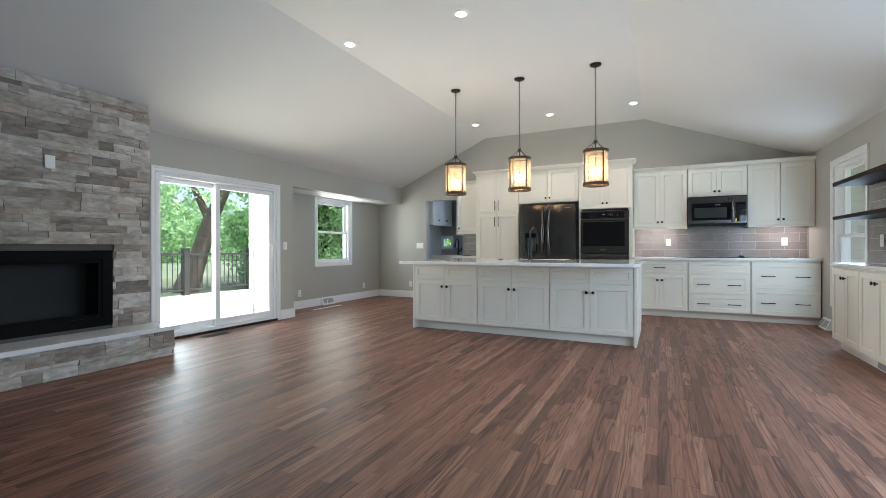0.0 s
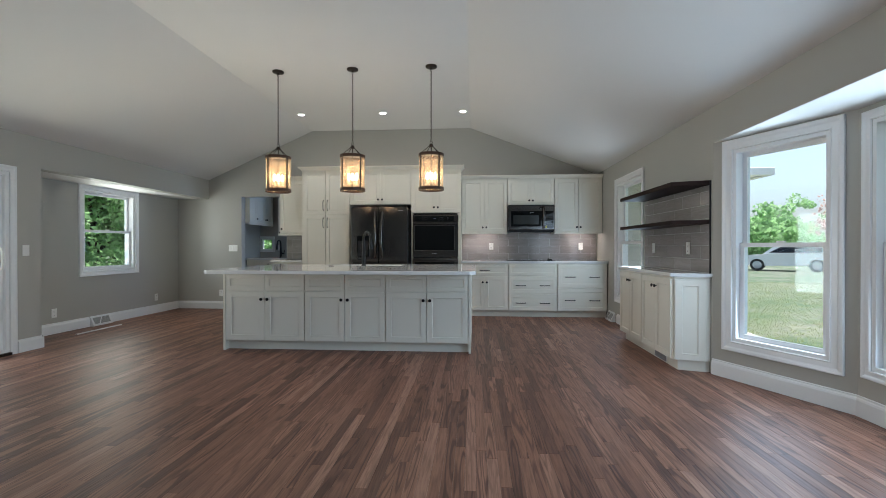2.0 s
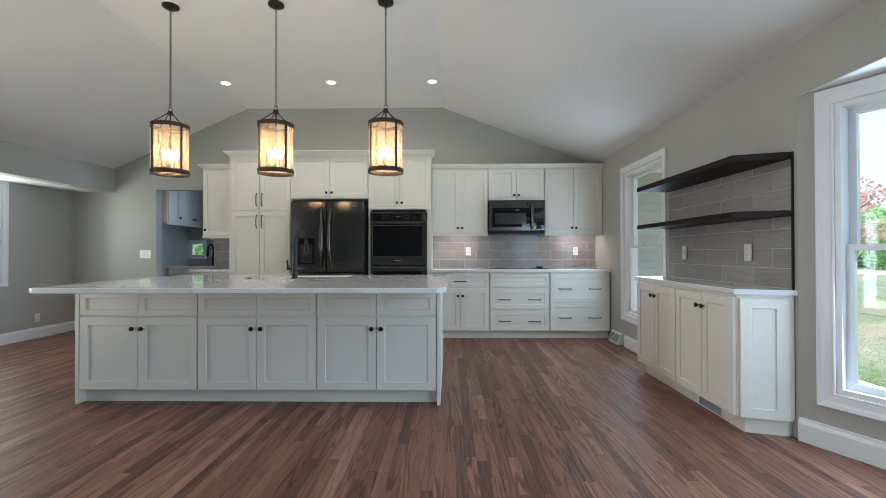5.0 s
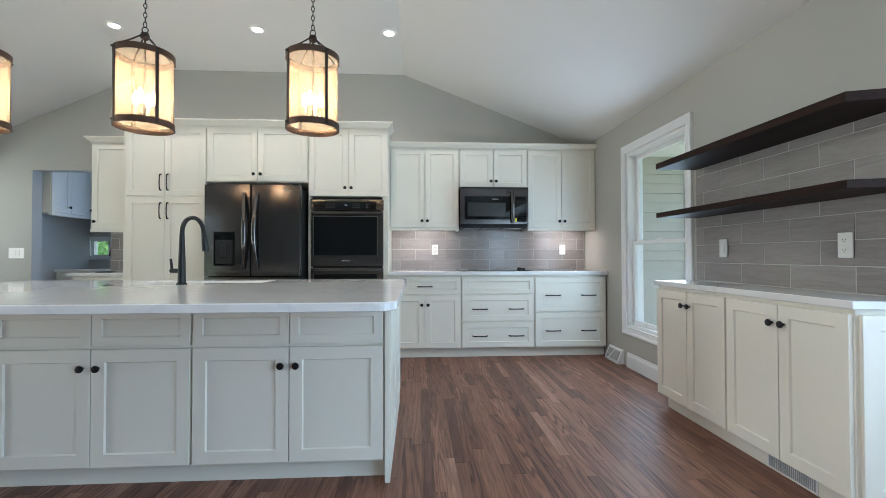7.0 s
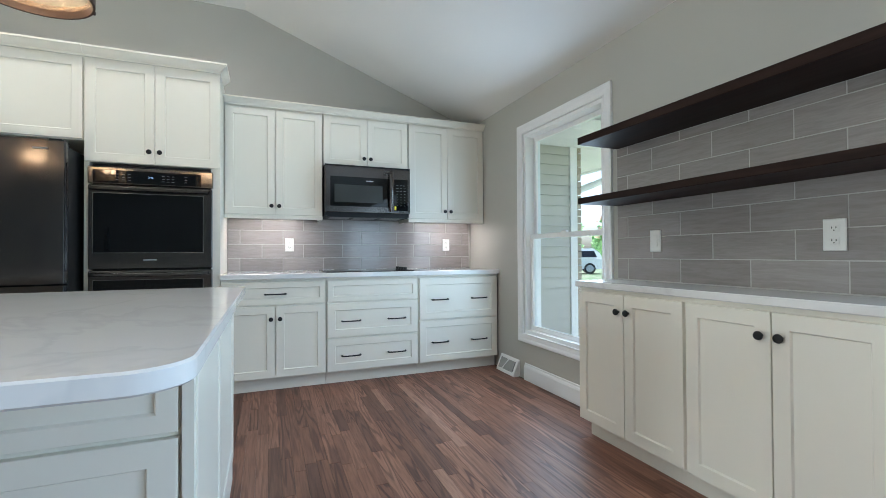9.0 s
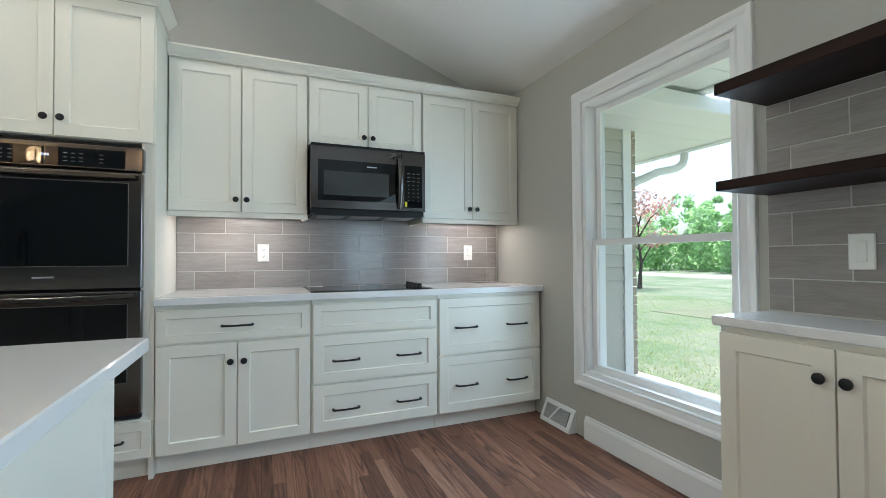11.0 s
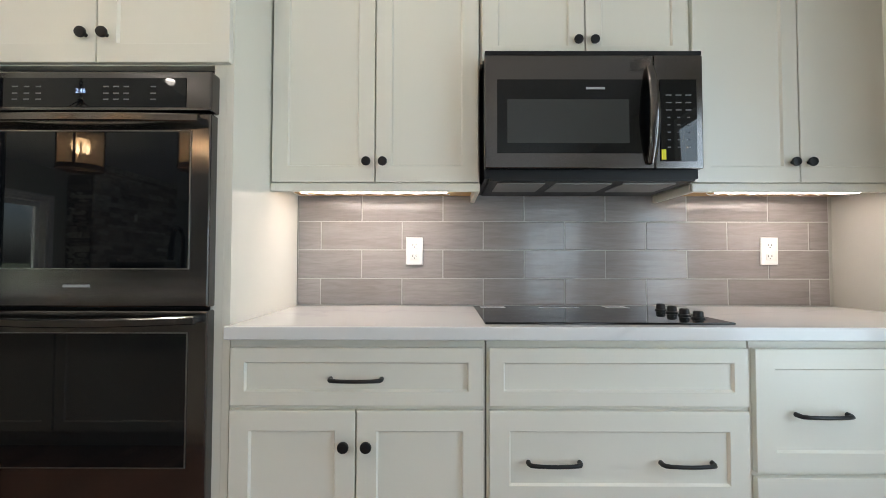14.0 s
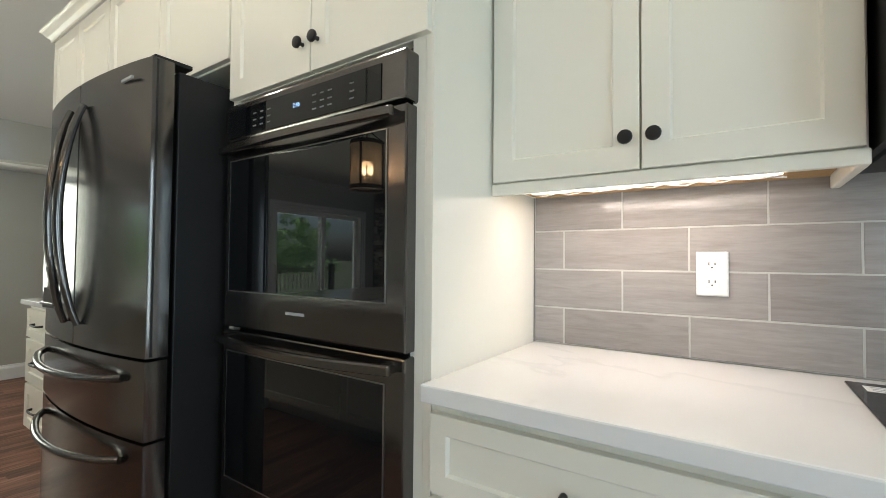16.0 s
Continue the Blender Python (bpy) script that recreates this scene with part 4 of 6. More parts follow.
def lettering(text, m, size, mat, parent, name="lettering"):
    """Flat writing on a face; m's x along, z up, -y outwards."""
    cu = bpy.data.curves.new(name, 'FONT')
    cu.body, cu.size, cu.align_x, cu.align_y = text, size, 'CENTER', 'CENTER'
    tmp = bpy.data.objects.new(name, cu)
    scene.collection.objects.link(tmp)
    bpy.context.view_layer.update()
    data = bpy.data.meshes.new_from_object(tmp.evaluated_get(bpy.context.evaluated_depsgraph_get()))
    bpy.data.objects.remove(tmp)
    data.transform(Matrix.Translation(-W[parent]) @ m @ pose(0, 0, 0, 90))
    data.materials.clear()
    data.materials.append(mat)
    ob = new(name, data)
    ob.parent = parent
    W[ob] = W[parent]
    return ob


lettering("2:46", pose(-0.735, OVY - 0.0112, 1.603), 0.018, M_CLOCK, panel, "clock_display")
for cx in (-0.93, -0.895, -0.86, -0.66, -0.63, -0.60, -0.52):
    for cz in (1.578, 1.596, 1.616):
        part("button_mark", bx(cx - 0.008, cx + 0.008, OVY - 0.0112, OVY - 0.0106, cz - 0.002, cz + 0.002), M_MARK, panel)
for z0, z1, wz0, wz1 in ((0.966, 1.541, 1.08, 1.485), (0.345, 0.956, 0.505, 0.89)):
    door = part("oven_door", bx(OVX0 + 0.002, OVX1 - 0.004, OVY, OVY + 0.046, z0, z1, 0.005), M_BSS, oven)
    part("oven_window", bx(OVX0 + 0.03, OVX1 - 0.064, OVY - 0.0025, OVY + 0.001, wz0, wz1), M_BGLASS, door, "black glass window")
    part("window_bead", ring_boxes(bmesh.new(), Matrix.Translation((0, OVY, 0)), OVX0 + 0.027, OVX1 - 0.061, wz0 - 0.003, wz1 + 0.003, 0.003, -0.0032, 0.001), M_BEAD, door, "thin bright bead round the window")
    bar = bmesh.new()
    rings = []
    for t in range(17):
        u = t / 16
        bow = math.sin(math.pi * u)
        hx = OVX0 + 0.012 + u * (OVX1 - OVX0 - 0.04)
        hy = OVY - 0.026 - 0.03 * bow
        hz = z1 - 0.024 - 0.006 * bow
        rings.append([(hx, hy + a, hz + c) for a, c in ((-0.008, -0.009), (-0.008, 0.008), (-0.004, 0.012), (0.008, 0.012), (0.008, -0.012), (-0.004, -0.012))])
    loft(bar, rings)
    handle = part("door_handle", bar, M_BSS, door, "bowed flat black stainless handle", 30)
    for hx in (OVX0 + 0.03, OVX1 - 0.046):
        part("handle_mount", bx(hx - 0.016, hx + 0.016, OVY - 0.022, OVY + 0.002, z1 - 0.034, z1 - 0.014, 0.003), M_BSS, door)
part("badge", bx(-0.78, -0.70, OVY - 0.0012, OVY + 0.001, 1.024, 1.032), M_LINE, oven, "small grey badge")
part("vent_trim", bx(OVX0, OVX1 - 0.004, OVY + 0.01, OVY + 0.046, 0.325, 0.342), M_BSS_SIDE, oven)

MX0, MX1, MY = 0.478, 1.236, 7.752
micro = thing("microwave", ((MX0 + MX1) / 2, 7.95, 1.40), "black stainless over-the-range microwave with a shred of plastic film", "microwave")
part("case", bx(MX0 + 0.004, MX1 - 0.004, MY + 0.03, YB - 0.014, 1.395, 1.838), M_BSS_SIDE, micro)
mdoor = part("door", bx(MX0, 1.066, MY, MY + 0.03, 1.425, 1.822, 0.004), M_BSS, micro)
part("window_surround", bx(0.522, 1.046, MY - 0.003, MY + 0.001, 1.478, 1.735), M_BGLASS, mdoor, "black glass surround")
part("window", bx(0.556, 0.978, MY - 0.0045, MY - 0.0028, 1.512, 1.665), M_GRAYGLASS, mdoor, "grey screened window")
part("badge", bx(0.83, 0.895, MY - 0.0042, MY - 0.0025, 1.70, 1.708), M_LINE, mdoor, "small grey badge")
hp = [(1.05, MY - 0.006 - 0.034 * math.sin(math.pi * i / 12) ** 0.8, 1.445 + i / 12 * 0.33) for i in range(13)]
part("door_handle", sweep(bmesh.new(), hp, [0.011 + 0.004 * math.sin(math.pi * i / 12) for i in range(13)], 10, 1.3), M_BSS, mdoor, "curved black stainless handle", 60)
mp_ = part("control_panel", bx(1.068, MX1, MY, MY + 0.03, 1.425, 1.822, 0.004), M_BSS, micro)
part("control_glass", bx(1.086, 1.212, MY - 0.003, MY + 0.001, 1.45, 1.735), M_BGLASS, mp_, "black glass keypad")
for r in range(8):
    for c in range(3):
        w = 0.010 if r < 3 else 0.005
        part("key_mark", bx(1.115 + c * 0.034 - w, 1.115 + c * 0.034 + w, MY - 0.0038, MY - 0.0032, 1.496 + (7 - r) * 0.026, 1.5 + (7 - r) * 0.026), M_MARK, mp_)
part("energy_tag", bx(1.088, 1.104, MY - 0.0042, MY - 0.0032, 1.455, 1.49), material("yellow_tag", (0.75, 0.65, 0.03), 0.6), mp_, "small yellow tag")
part("top_grille", bx(MX0 + 0.002, MX1 - 0.002, MY + 0.003, MY + 0.03, 1.824, 1.838), M_BSS_SIDE, micro)
under = part("underside", bx(MX0 + 0.02, MX1 - 0.02, MY + 0.02, YB - 0.05, 1.385, 1.396), M_BSS_SIDE, micro)
M_FILTER = material("metal_filter", (0.32, 0.31, 0.30), 0.5, metal=0.8, vary=0.2, scale=200)
for x0, x1 in ((0.53, 0.70), (0.74, 0.94), (0.98, 1.17)):
    part("grease_filter", bx(x0, x1, MY + 0.06, MY + 0.24, 1.381, 1.3855), M_FILTER, under, "grey metal mesh filter")
film = bmesh.new()
rnd = random.Random(4)
grid = [[film.verts.new((0.985 + 0.075 * i / 5 + rnd.uniform(-0.006, 0.006), MY - 0.006 - rnd.uniform(0, 0.012), 1.765 + 0.05 * j / 3 + rnd.uniform(-0.008, 0.008))) for i in range(6)] for j in range(4)]
for j in range(3):
    for i in range(5):
        film.faces.new((grid[j][i], grid[j][i + 1], grid[j + 1][i + 1], grid[j + 1][i]))
bmesh.ops.solidify(film, geom=film.faces[:], thickness=0.0004)
part("film_shred", film, glass("clear_film", (0.9, 0.9, 0.9), 0.15), micro, "crumpled clear protective film")

hob = thing("cooktop", (0.84, 7.83, 0.912), "black glass electric cooktop with four knobs and paper stickers", "cooktop")
part("glass_top", bx(0.462, 1.218, 7.575, 8.085, 0.9122, 0.9185, 0.002), M_BGLASS, hob)
for i in range(4):
    part("knob", lathe(bmesh.new(), [(0.021, 0), (0.021, 0.004), (0.017, 0.006), (0.0155, 0.022), (0.012, 0.025)], pose(1.165, 7.68 + i * 0.082, 0.9185), 18), M_BLACK, hob, "black round knob", 40)
for cx, w, d in ((0.535, 0.10, 0.05), (0.80, 0.16, 0.035), (1.035, 0.09, 0.07)):
    st = part("sticker", bx(cx - w / 2, cx + w / 2, 8.0, 8.0 + d, 0.9187, 0.9192), M_WHITE, hob, "white paper sticker")
    bm = bmesh.new()
    for k in range(3):
        box(bm, cx - w / 2 + 0.01, cx + w / 2 - 0.02, 8.006 + k * d * 0.3, 8.006 + k * d * 0.3 + d * 0.12, 0.9193, 0.9195)
    part("print", bm, M_LINE, st, "unreadable grey print")

# ---- faucet ----
def faucet(name, x, y, z, turn, size, label):
    f = thing(name, (x, y, z), label, "faucet")
    m = pose(x, y, z, 0, 0, turn)
    part("base", lathe(bmesh.new(), [(0.031, 0), (0.031, 0.006), (0.024, 0.012)], m, 20), M_BLACK, f, "", 40)
    pts = [(0, 0, 0.01), (0, 0, 0.14 * size), (0, 0, 0.25 * size)]
    r = 0.092 * size
    pts += [(0, r - r * math.cos(radians(a)), 0.31 * size + r * math.sin(radians(a))) for a in range(0, 181, 15)]
    rr = [0.0235, 0.021, 0.0165] + [0.0135] * (len(pts) - 3)
    part("spout", sweep(bmesh.new(), [m @ Vector(p) for p in pts], rr, 14), M_BLACK, f, "", 60)
    e = Vector((0, 2 * r, 0.31 * size))
    hd = [e, e + Vector((0, 0.006, -0.02)), e + Vector((0, 0.014, -0.07)), e + Vector((0, 0.022, -0.115))]
    part("spray_head", sweep(bmesh.new(), [m @ p for p in hd], [0.0145, 0.017, 0.021, 0.0225], 14), M_BLACK, f, "", 50)
    part("handle_stub", sweep(bmesh.new(), [m @ Vector(p) for p in ((-0.02, 0, 0.085), (-0.075, 0, 0.085))], 0.0145, 12), M_BLACK, f, "", 50)
    part("lever", sweep(bmesh.new(), [m @ Vector(p) for p in ((-0.068, 0, 0.085), (-0.072, 0, 0.12), (-0.078, 0, 0.16))], [0.009, 0.008, 0.007], 10), M_BLACK, f, "", 50)
    return f


faucet("island_faucet", -1.47, 5.79, 0.902, -12, 1.06, "matt black gooseneck pull-down faucet on the island")
solo("sink_stopper", lathe(bmesh.new(), [(0.03, 0), (0.032, 0.004), (0.02, 0.008)], pose(-1.86, 5.72, 0.902), 20), M_BSS, "small metal air-gap cap on the island", "cap", smooth=40)

# ---- pendants ----
M_SHADE = bpy.data.materials.new("seeded_glass_shade")
M_SHADE.use_nodes = True
nt = M_SHADE.node_tree
b = nt.nodes["Principled BSDF"]
b.inputs["Base Color"].default_value = (1.0, 0.86, 0.66, 1)
b.inputs["Roughness"].default_value = 0.12
tl, tr, mx, mx2 = (nt.nodes.new("ShaderNode" + k) for k in ("BsdfTranslucent", "BsdfTransparent", "MixShader", "MixShader"))
tl.inputs[0].default_value = (1.0, 0.82, 0.66, 1)
tr.inputs[0].default_value = (0.98, 0.90, 0.80, 1)
ns = nt.nodes.new("ShaderNodeTexNoise")
ns.inputs["Scale"].default_value, ns.inputs["Detail"].default_value = 70, 3
gg = nt.nodes.new("ShaderNodeNewGeometry")
nt.links.new(gg.outputs["Position"], ns.inputs["Vector"])
fac = ramped(nt, ns.outputs["Fac"], ((0.35, (0.05, 0.05, 0.05)), (0.7, (0.14, 0.14, 0.14))))
nt.links.new(fac, mx.inputs[0])
nt.links.new(tr.outputs[0], mx.inputs[1])
nt.links.new(tl.outputs[0], mx.inputs[2])
mx2.inputs[0].default_value = 0.10
nt.links.new(mx.outputs[0], mx2.inputs[1])
nt.links.new(b.outputs[0], mx2.inputs[2])
nt.links.new(mx2.outputs[0], nt.nodes["Material Output"].inputs[0])
M_BULB = glow("warm_bulb", (1.0, 0.82, 0.62), 9.0)
M_CANDLE = material("candle_sleeve", (0.75, 0.66, 0.5), 0.5)


def band(z0, z1, r, t=0.006, m=None, seg=40):
    return loft(bmesh.new(), [[m @ Vector((rr * math.cos(2 * math.pi * i / seg), rr * math.sin(2 * math.pi * i / seg), z)) for i in range(seg)] for rr, z in ((r - t, z0), (r, z0), (r, z1), (r - t, z1), (r - t, z0))], False, False)


def pendant(x, y, ceil, z0, z1, R, turn):
    p = thing("pendant_lamp", (x, y, ceil), "bronze lantern pendant with a seeded glass drum, lit", "pendant lamp", "pendants over the island")
    m = pose(x, y, 0, 0, 0, turn)
    part("canopy", lathe(bmesh.new(), [(0.066, ceil - 0.001), (0.066, ceil - 0.014), (0.058, ceil - 0.02), (0.012, ceil - 0.024), (0.010, ceil - 0.04)], m, 28), M_BRONZE, p, "", 40)
    hub = z1 + 0.12
    top = ceil - 0.04
    link = 0.034
    n = int((top - hub - 0.03) / (link * 0.78))
    for i in range(n):
        c = top - (i + 0.5) * (top - hub - 0.03) / n
        mm = m @ pose(0, 0, c, 0, 0, 90 * (i % 2) + 20)
        bm = sweep(bmesh.new(), [mm @ Vector((0.008 * math.cos(radians(a)), 0, link / 2 * math.sin(radians(a)))) for a in range(0, 361, 45)], 0.0027, 5, cap=False)
        part("chain_link", bm, M_BRONZE, p, "", 60)
    bm = sweep(bmesh.new(), [m @ Vector((0.016 * math.cos(radians(a)), 0, hub + 0.012 + 0.016 * math.sin(radians(a)))) for a in range(0, 361, 30)], 0.003, 6, cap=False)
    part("loop", bm, M_BRONZE, p, "", 60)
    part("hub", lathe(bmesh.new(), [(0.006, hub), (0.019, hub - 0.006), (0.023, hub - 0.02), (0.023, hub - 0.034), (0.014, hub - 0.042)], m, 16), M_BRONZE, p, "", 40)
    for k in range(4):
        a = radians(90 * k + 45)
        c, s = math.cos(a), math.sin(a)
        part("stay", sweep(bmesh.new(), [m @ Vector((c * r, s * r, z)) for r, z in ((0.016, hub - 0.02), (R * 0.45, z1 + 0.055), (R - 0.004, z1 - 0.004))], 0.0042, 8), M_BRONZE, p, "", 60)
        mm = m @ pose(0, 0, 0, 0, 0, 90 * k + 45)
        part("upright", box(bmesh.new(), R - 0.004, R + 0.004, -0.008, 0.008, z0 + 0.006, z1 - 0.004, m=mm), M_BRONZE, p)
        for z in (z0 + 0.017, z1 - 0.017):
            part("rivet", sweep(bmesh.new(), [mm @ Vector((R + 0.003, 0, z)), mm @ Vector((R + 0.014, 0, z))], 0.006, 8), M_BRONZE, p)
    part("top_ring", band(z1 - 0.034, z1, R, 0.006, m), M_RING, p, "brown wood-look metal ring", 40)
    part("bottom_ring", band(z0, z0 + 0.036, R, 0.006, m), M_RING, p, "brown wood-look metal ring", 40)
    sh = part("shade", band(z0 + 0.02, z1 - 0.015, R - 0.008, 0.003, m), M_SHADE, p, "amber-lit seeded glass drum", 40)
    sh.visible_shadow = False
    part("stem", sweep(bmesh.new(), [m @ Vector((0, 0, hub - 0.03)), m @ Vector((0, 0, z0 + 0.05))], 0.006, 8), M_BRONZE, p)
    for k in range(4):
        a = radians(90 * k)
        c, s = 0.045 * math.cos(a), 0.045 * math.sin(a)
        part("socket_arm", sweep(bmesh.new(), [m @ Vector((0, 0, z0 + 0.055)), m @ Vector((c, s, z0 + 0.05)), m @ Vector((c, s, z0 + 0.075))], 0.004, 6), M_BRONZE, p)
        part("candle_sleeve", lathe(bmesh.new(), [(0.010, z0 + 0.075), (0.010, z0 + 0.13)], m @ pose(c, s, 0), 10), M_CANDLE, p)
        part("bulb", lathe(bmesh.new(), [(0.007, z0 + 0.13), (0.015, z0 + 0.15), (0.0165, z0 + 0.165), (0.011, z0 + 0.19), (0.002, z0 + 0.213)], m @ pose(c, s, 0), 12), M_BULB, p, "glowing candle bulb", 60)
    lamp("pendant_glow", 'POINT', 0.8, m @ pose(0, 0, (z0 + z1) / 2 - 0.02), (1.0, 0.76, 0.50), radius=0.06)
    return p


for px, py, turn in ((-2.437, 5.51, 20), (-1.528, 5.50, 8), (-0.593, 5.48, -3)):
    pendant(px, py, ZF, 1.795, 2.22, 0.148, turn)

# ---- ceiling cans ----
M_CAN = glow("can_light", (1.0, 0.98, 0.96), 9.0)
for cx, cy in ((-2.83, 7.19), (-1.52, 7.19), (-0.27, 7.19), (-2.87, 3.76), (-1.56, 3.74), (-0.27, 3.74)):
    can = thing("recessed_light", (cx, cy, ZF), "round white recessed ceiling light, lit", "ceiling light", "recessed ceiling lights")
    part("trim_ring", lathe(bmesh.new(), [(0.045, ZF - 0.0005), (0.072, ZF - 0.0005), (0.072, ZF - 0.005), (0.045, ZF - 0.008)], pose(cx, cy, 0), 28, False), M_PLATE, can, "", 40)
    part("lens", lathe(bmesh.new(), [(0.044, ZF - 0.0025), (0.044, ZF - 0.006)], pose(cx, cy, 0), 28), M_CAN, can, "glowing lens")
    lamp("can_lamp", 'SPOT', 5.6, look((cx, cy, ZF - 0.02), (cx, cy + 0.0001, 0)), (1.0, 0.96, 0.91), radius=0.05, spot=150)

# ---- wall plates ----
def plate_on(name, m, w, h, label, kind):
    p = thing(name, m.translation, label, "wall plate")
    part("cover", plate(bmesh.new(), m @ pose(-w / 2, 0, -h / 2), w, h, ((0, 0), (0, 0.003), (0.003, 0.006))), M_PLATE, p)
    if kind == "outlet":
        for dz in (-0.024, 0.024):
            sock = part("socket", plate(bmesh.new(), m @ pose(-0.017, -0.006, dz - 0.014), 0.034, 0.028, ((0, 0), (0, 0.0012), (0.001, 0.002))), M_PLATE, p)
            for dx, hh in ((-0.007, 0.008), (0.007, 0.007)):
                part("slot", box(bmesh.new(), dx - 0.0012, dx + 0.0012, -0.0089, -0.0079, dz - hh / 2 + 0.003, dz + hh / 2 + 0.003, m=m), M_DARK, sock)
            part("slot", box(bmesh.new(), -0.002, 0.002, -0.0089, -0.0079, dz - 0.009, dz - 0.005, m=m), M_DARK, sock)
    elif kind == "switch":
        n = max(1, round(w / 0.05) - 1)
        for i in range(n):
            x = (i - (n - 1) / 2) * 0.046
            part("rocker", plate(bmesh.new(), m @ pose(x - 0.016, -0.006, -0.033), 0.032, 0.066, ((0, 0), (0, 0.002), (0.002, 0.004))), M_PLATE, p)
    return p


m_k = wall_frame((0, YB - 0.014), (1, YB - 0.014))
m_k0 = wall_frame((0, YB), (1, YB))
m_t = wall_frame((XR - 0.014, 0), (XR - 0.014, -1))
plate_on("outlet", m_k @ pose(0.209, 0, 1.149), 0.075, 0.12, "white duplex outlet on the grey tile", "outlet")
plate_on("outlet", m_k @ pose(1.752, 0, 1.15), 0.075, 0.12, "white duplex outlet on the grey tile", "outlet")
plate_on("light_switch", m_t @ pose(-5.742, 0, 1.125), 0.072, 0.12, "white rocker switch on the grey tile", "switch")
plate_on("outlet", m_t @ pose(-4.917, 0, 1.125), 0.075, 0.122, "white duplex outlet on the grey tile", "outlet")
plate_on("light_switch", m_k0 @ pose(-4.52, 0, 1.115), 0.165, 0.118, "white triple switch plate beside the opening", "switch")
plate_on("outlet", m_k0 @ pose(-4.75, 0, 0.29), 0.072, 0.118, "white outlet low on the wall", "outlet")
plate_on("outlet", m_n @ pose(5.76 - YN, 0, 0.27), 0.072, 0.118, "white outlet low in the nook", "outlet")
plate_on("outlet", m_n @ pose(7.60 - YN, 0, 0.27), 0.072, 0.118, "white outlet low in the nook", "outlet")
plate_on("light_switch", m_s @ pose(4.86, 0, 1.10), 0.072, 0.118, "white switch beside the sliding door", "switch")
plate_on("outlet", m_k0 @ pose(-3.10, 0, 1.11), 0.10, 0.118, "white double outlet above the small counter", "outlet")

# ---- registers ----
def register(m, w, label):
    """A baseboard register: a sloping white box with a grille."""
    r = thing("baseboard_register", m.translation, label, "vent")
    prof = [(0, 0), (-0.062, 0), (-0.062, 0.018), (-0.014, 0.128), (0, 0.14)]
    part("housing", loft(bmesh.new(), [[m @ Vector((x, y, z)) for y, z in prof] for x in (0, w)]), M_TRIM, r)
    d = Vector((0, 0.048, 0.11)).normalized()
    a = m @ pose(0, -0.0625, 0.019) @ pose(0, 0, 0, math.degrees(math.atan2(0.11, 0.048)) - 90)
    part("grille_back", box(bmesh.new(), 0.03, w - 0.03, -0.0015, 0.0, 0.012, 0.106, m=a), M_MARK, r, "dark grille opening")
    for i in range(int((w - 0.06) / 0.009)):
        part("slat", box(bmesh.new(), 0.031 + i * 0.009, 0.0365 + i * 0.009, -0.004, -0.0015, 0.013, 0.105, m=a), M_SLAT, r)
    bar = [(0.30 * w, 0.010), (0.30 * w + 0.016, 0.010), (0.56 * w, 0.108), (0.56 * w - 0.016, 0.108)]
    part("divider_bar", loft(bmesh.new(), [[a @ Vector((x, y, z)) for x, z in bar] for y in (-0.0065, -0.0015)]), M_TRIM, r, "slanted white divider")
    return r


register(m_e @ pose(YB - 7.49, 0, 0), 0.30, "white baseboard register beside the base cabinets")
register(m_n @ pose(6.29 - YN, 0, 0), 0.33, "white baseboard register under the nook window")
fr = thing("floor_register", (-4.785, 3.56, 0), "dark metal floor register before the sliding door", "vent")
part("plate", bx(-4.85, -4.72, 3.38, 3.74, 0.0005, 0.004, 0.001), M_BRONZE, fr)
for i in range(26):
    part("slat", bx(-4.835, -4.735, 3.395 + i * 0.0128, 3.401 + i * 0.0128, 0.004, 0.0062), M_BRONZE, fr)
tg = thing("toe_kick_grille", (CX + 0.045, 4.97, 0), "white toe-kick grille under the buffet", "vent")
part("frame", bx(CX + 0.039, CX + 0.0445, 4.83, 5.11, 0.010, 0.086), M_TRIM, tg)
for i in range(24):
    part("slat", bx(CX + 0.036, CX + 0.039, 4.84 + i * 0.0110, 4.8455 + i * 0.0110, 0.015, 0.081), M_LINE, tg)
solo("trim_offcut", bx(-5.245, -5.215, 5.72, 6.44, 0.0005, 0.012, 0.002), M_TRIM, "loose white trim strip lying on the floor", "trim strip")

# ---- fireplace ----
SX, SY0, SY1 = -4.60, 0.80, 2.70
chim = thing("fireplace", (SX - 0.19, (SY0 + SY1) / 2, 0), "grey ledge-stone fireplace with a black firebox and raised hearth", "fireplace")
FB = (1.12, 2.36, 0.33, 1.045)
ztop = ZE_L + (SX - XL) * (ZF - ZE_L) / (RX0 - XL)
for y0, y1, z0, z1 in ((SY0, FB[0], 0.0, ztop - 0.14), (FB[1], SY1, 0.0, ztop - 0.14), (FB[0], FB[1], FB[3], ztop - 0.14), (FB[0], FB[1], 0.0, FB[2])):
    part("core", bx(XL + 0.001, SX - 0.035, y0, y1, z0, z1), material("mortar_core", (0.12, 0.11, 0.10), 0.9), chim)
HX = -4.255
part("hearth_core", bx(SX - 0.034, HX - 0.03, SY0 - 0.2, 2.735, 0.0, 0.252), M_DARK, chim)
part("hearth_slab", slab([(SX - 0.03, SY0 - 0.22), (HX + 0.03, SY0 - 0.22), (HX + 0.03, 2.775), (SX - 0.03, 2.775)], 0.253, 0.297, 0.004), M_QUARTZ, chim, "white quartz hearth slab")
fbx = thing("firebox", (SX - 0.05, (FB[0] + FB[1]) / 2, FB[2]), "black metal fireplace insert with a wide frame", "firebox")
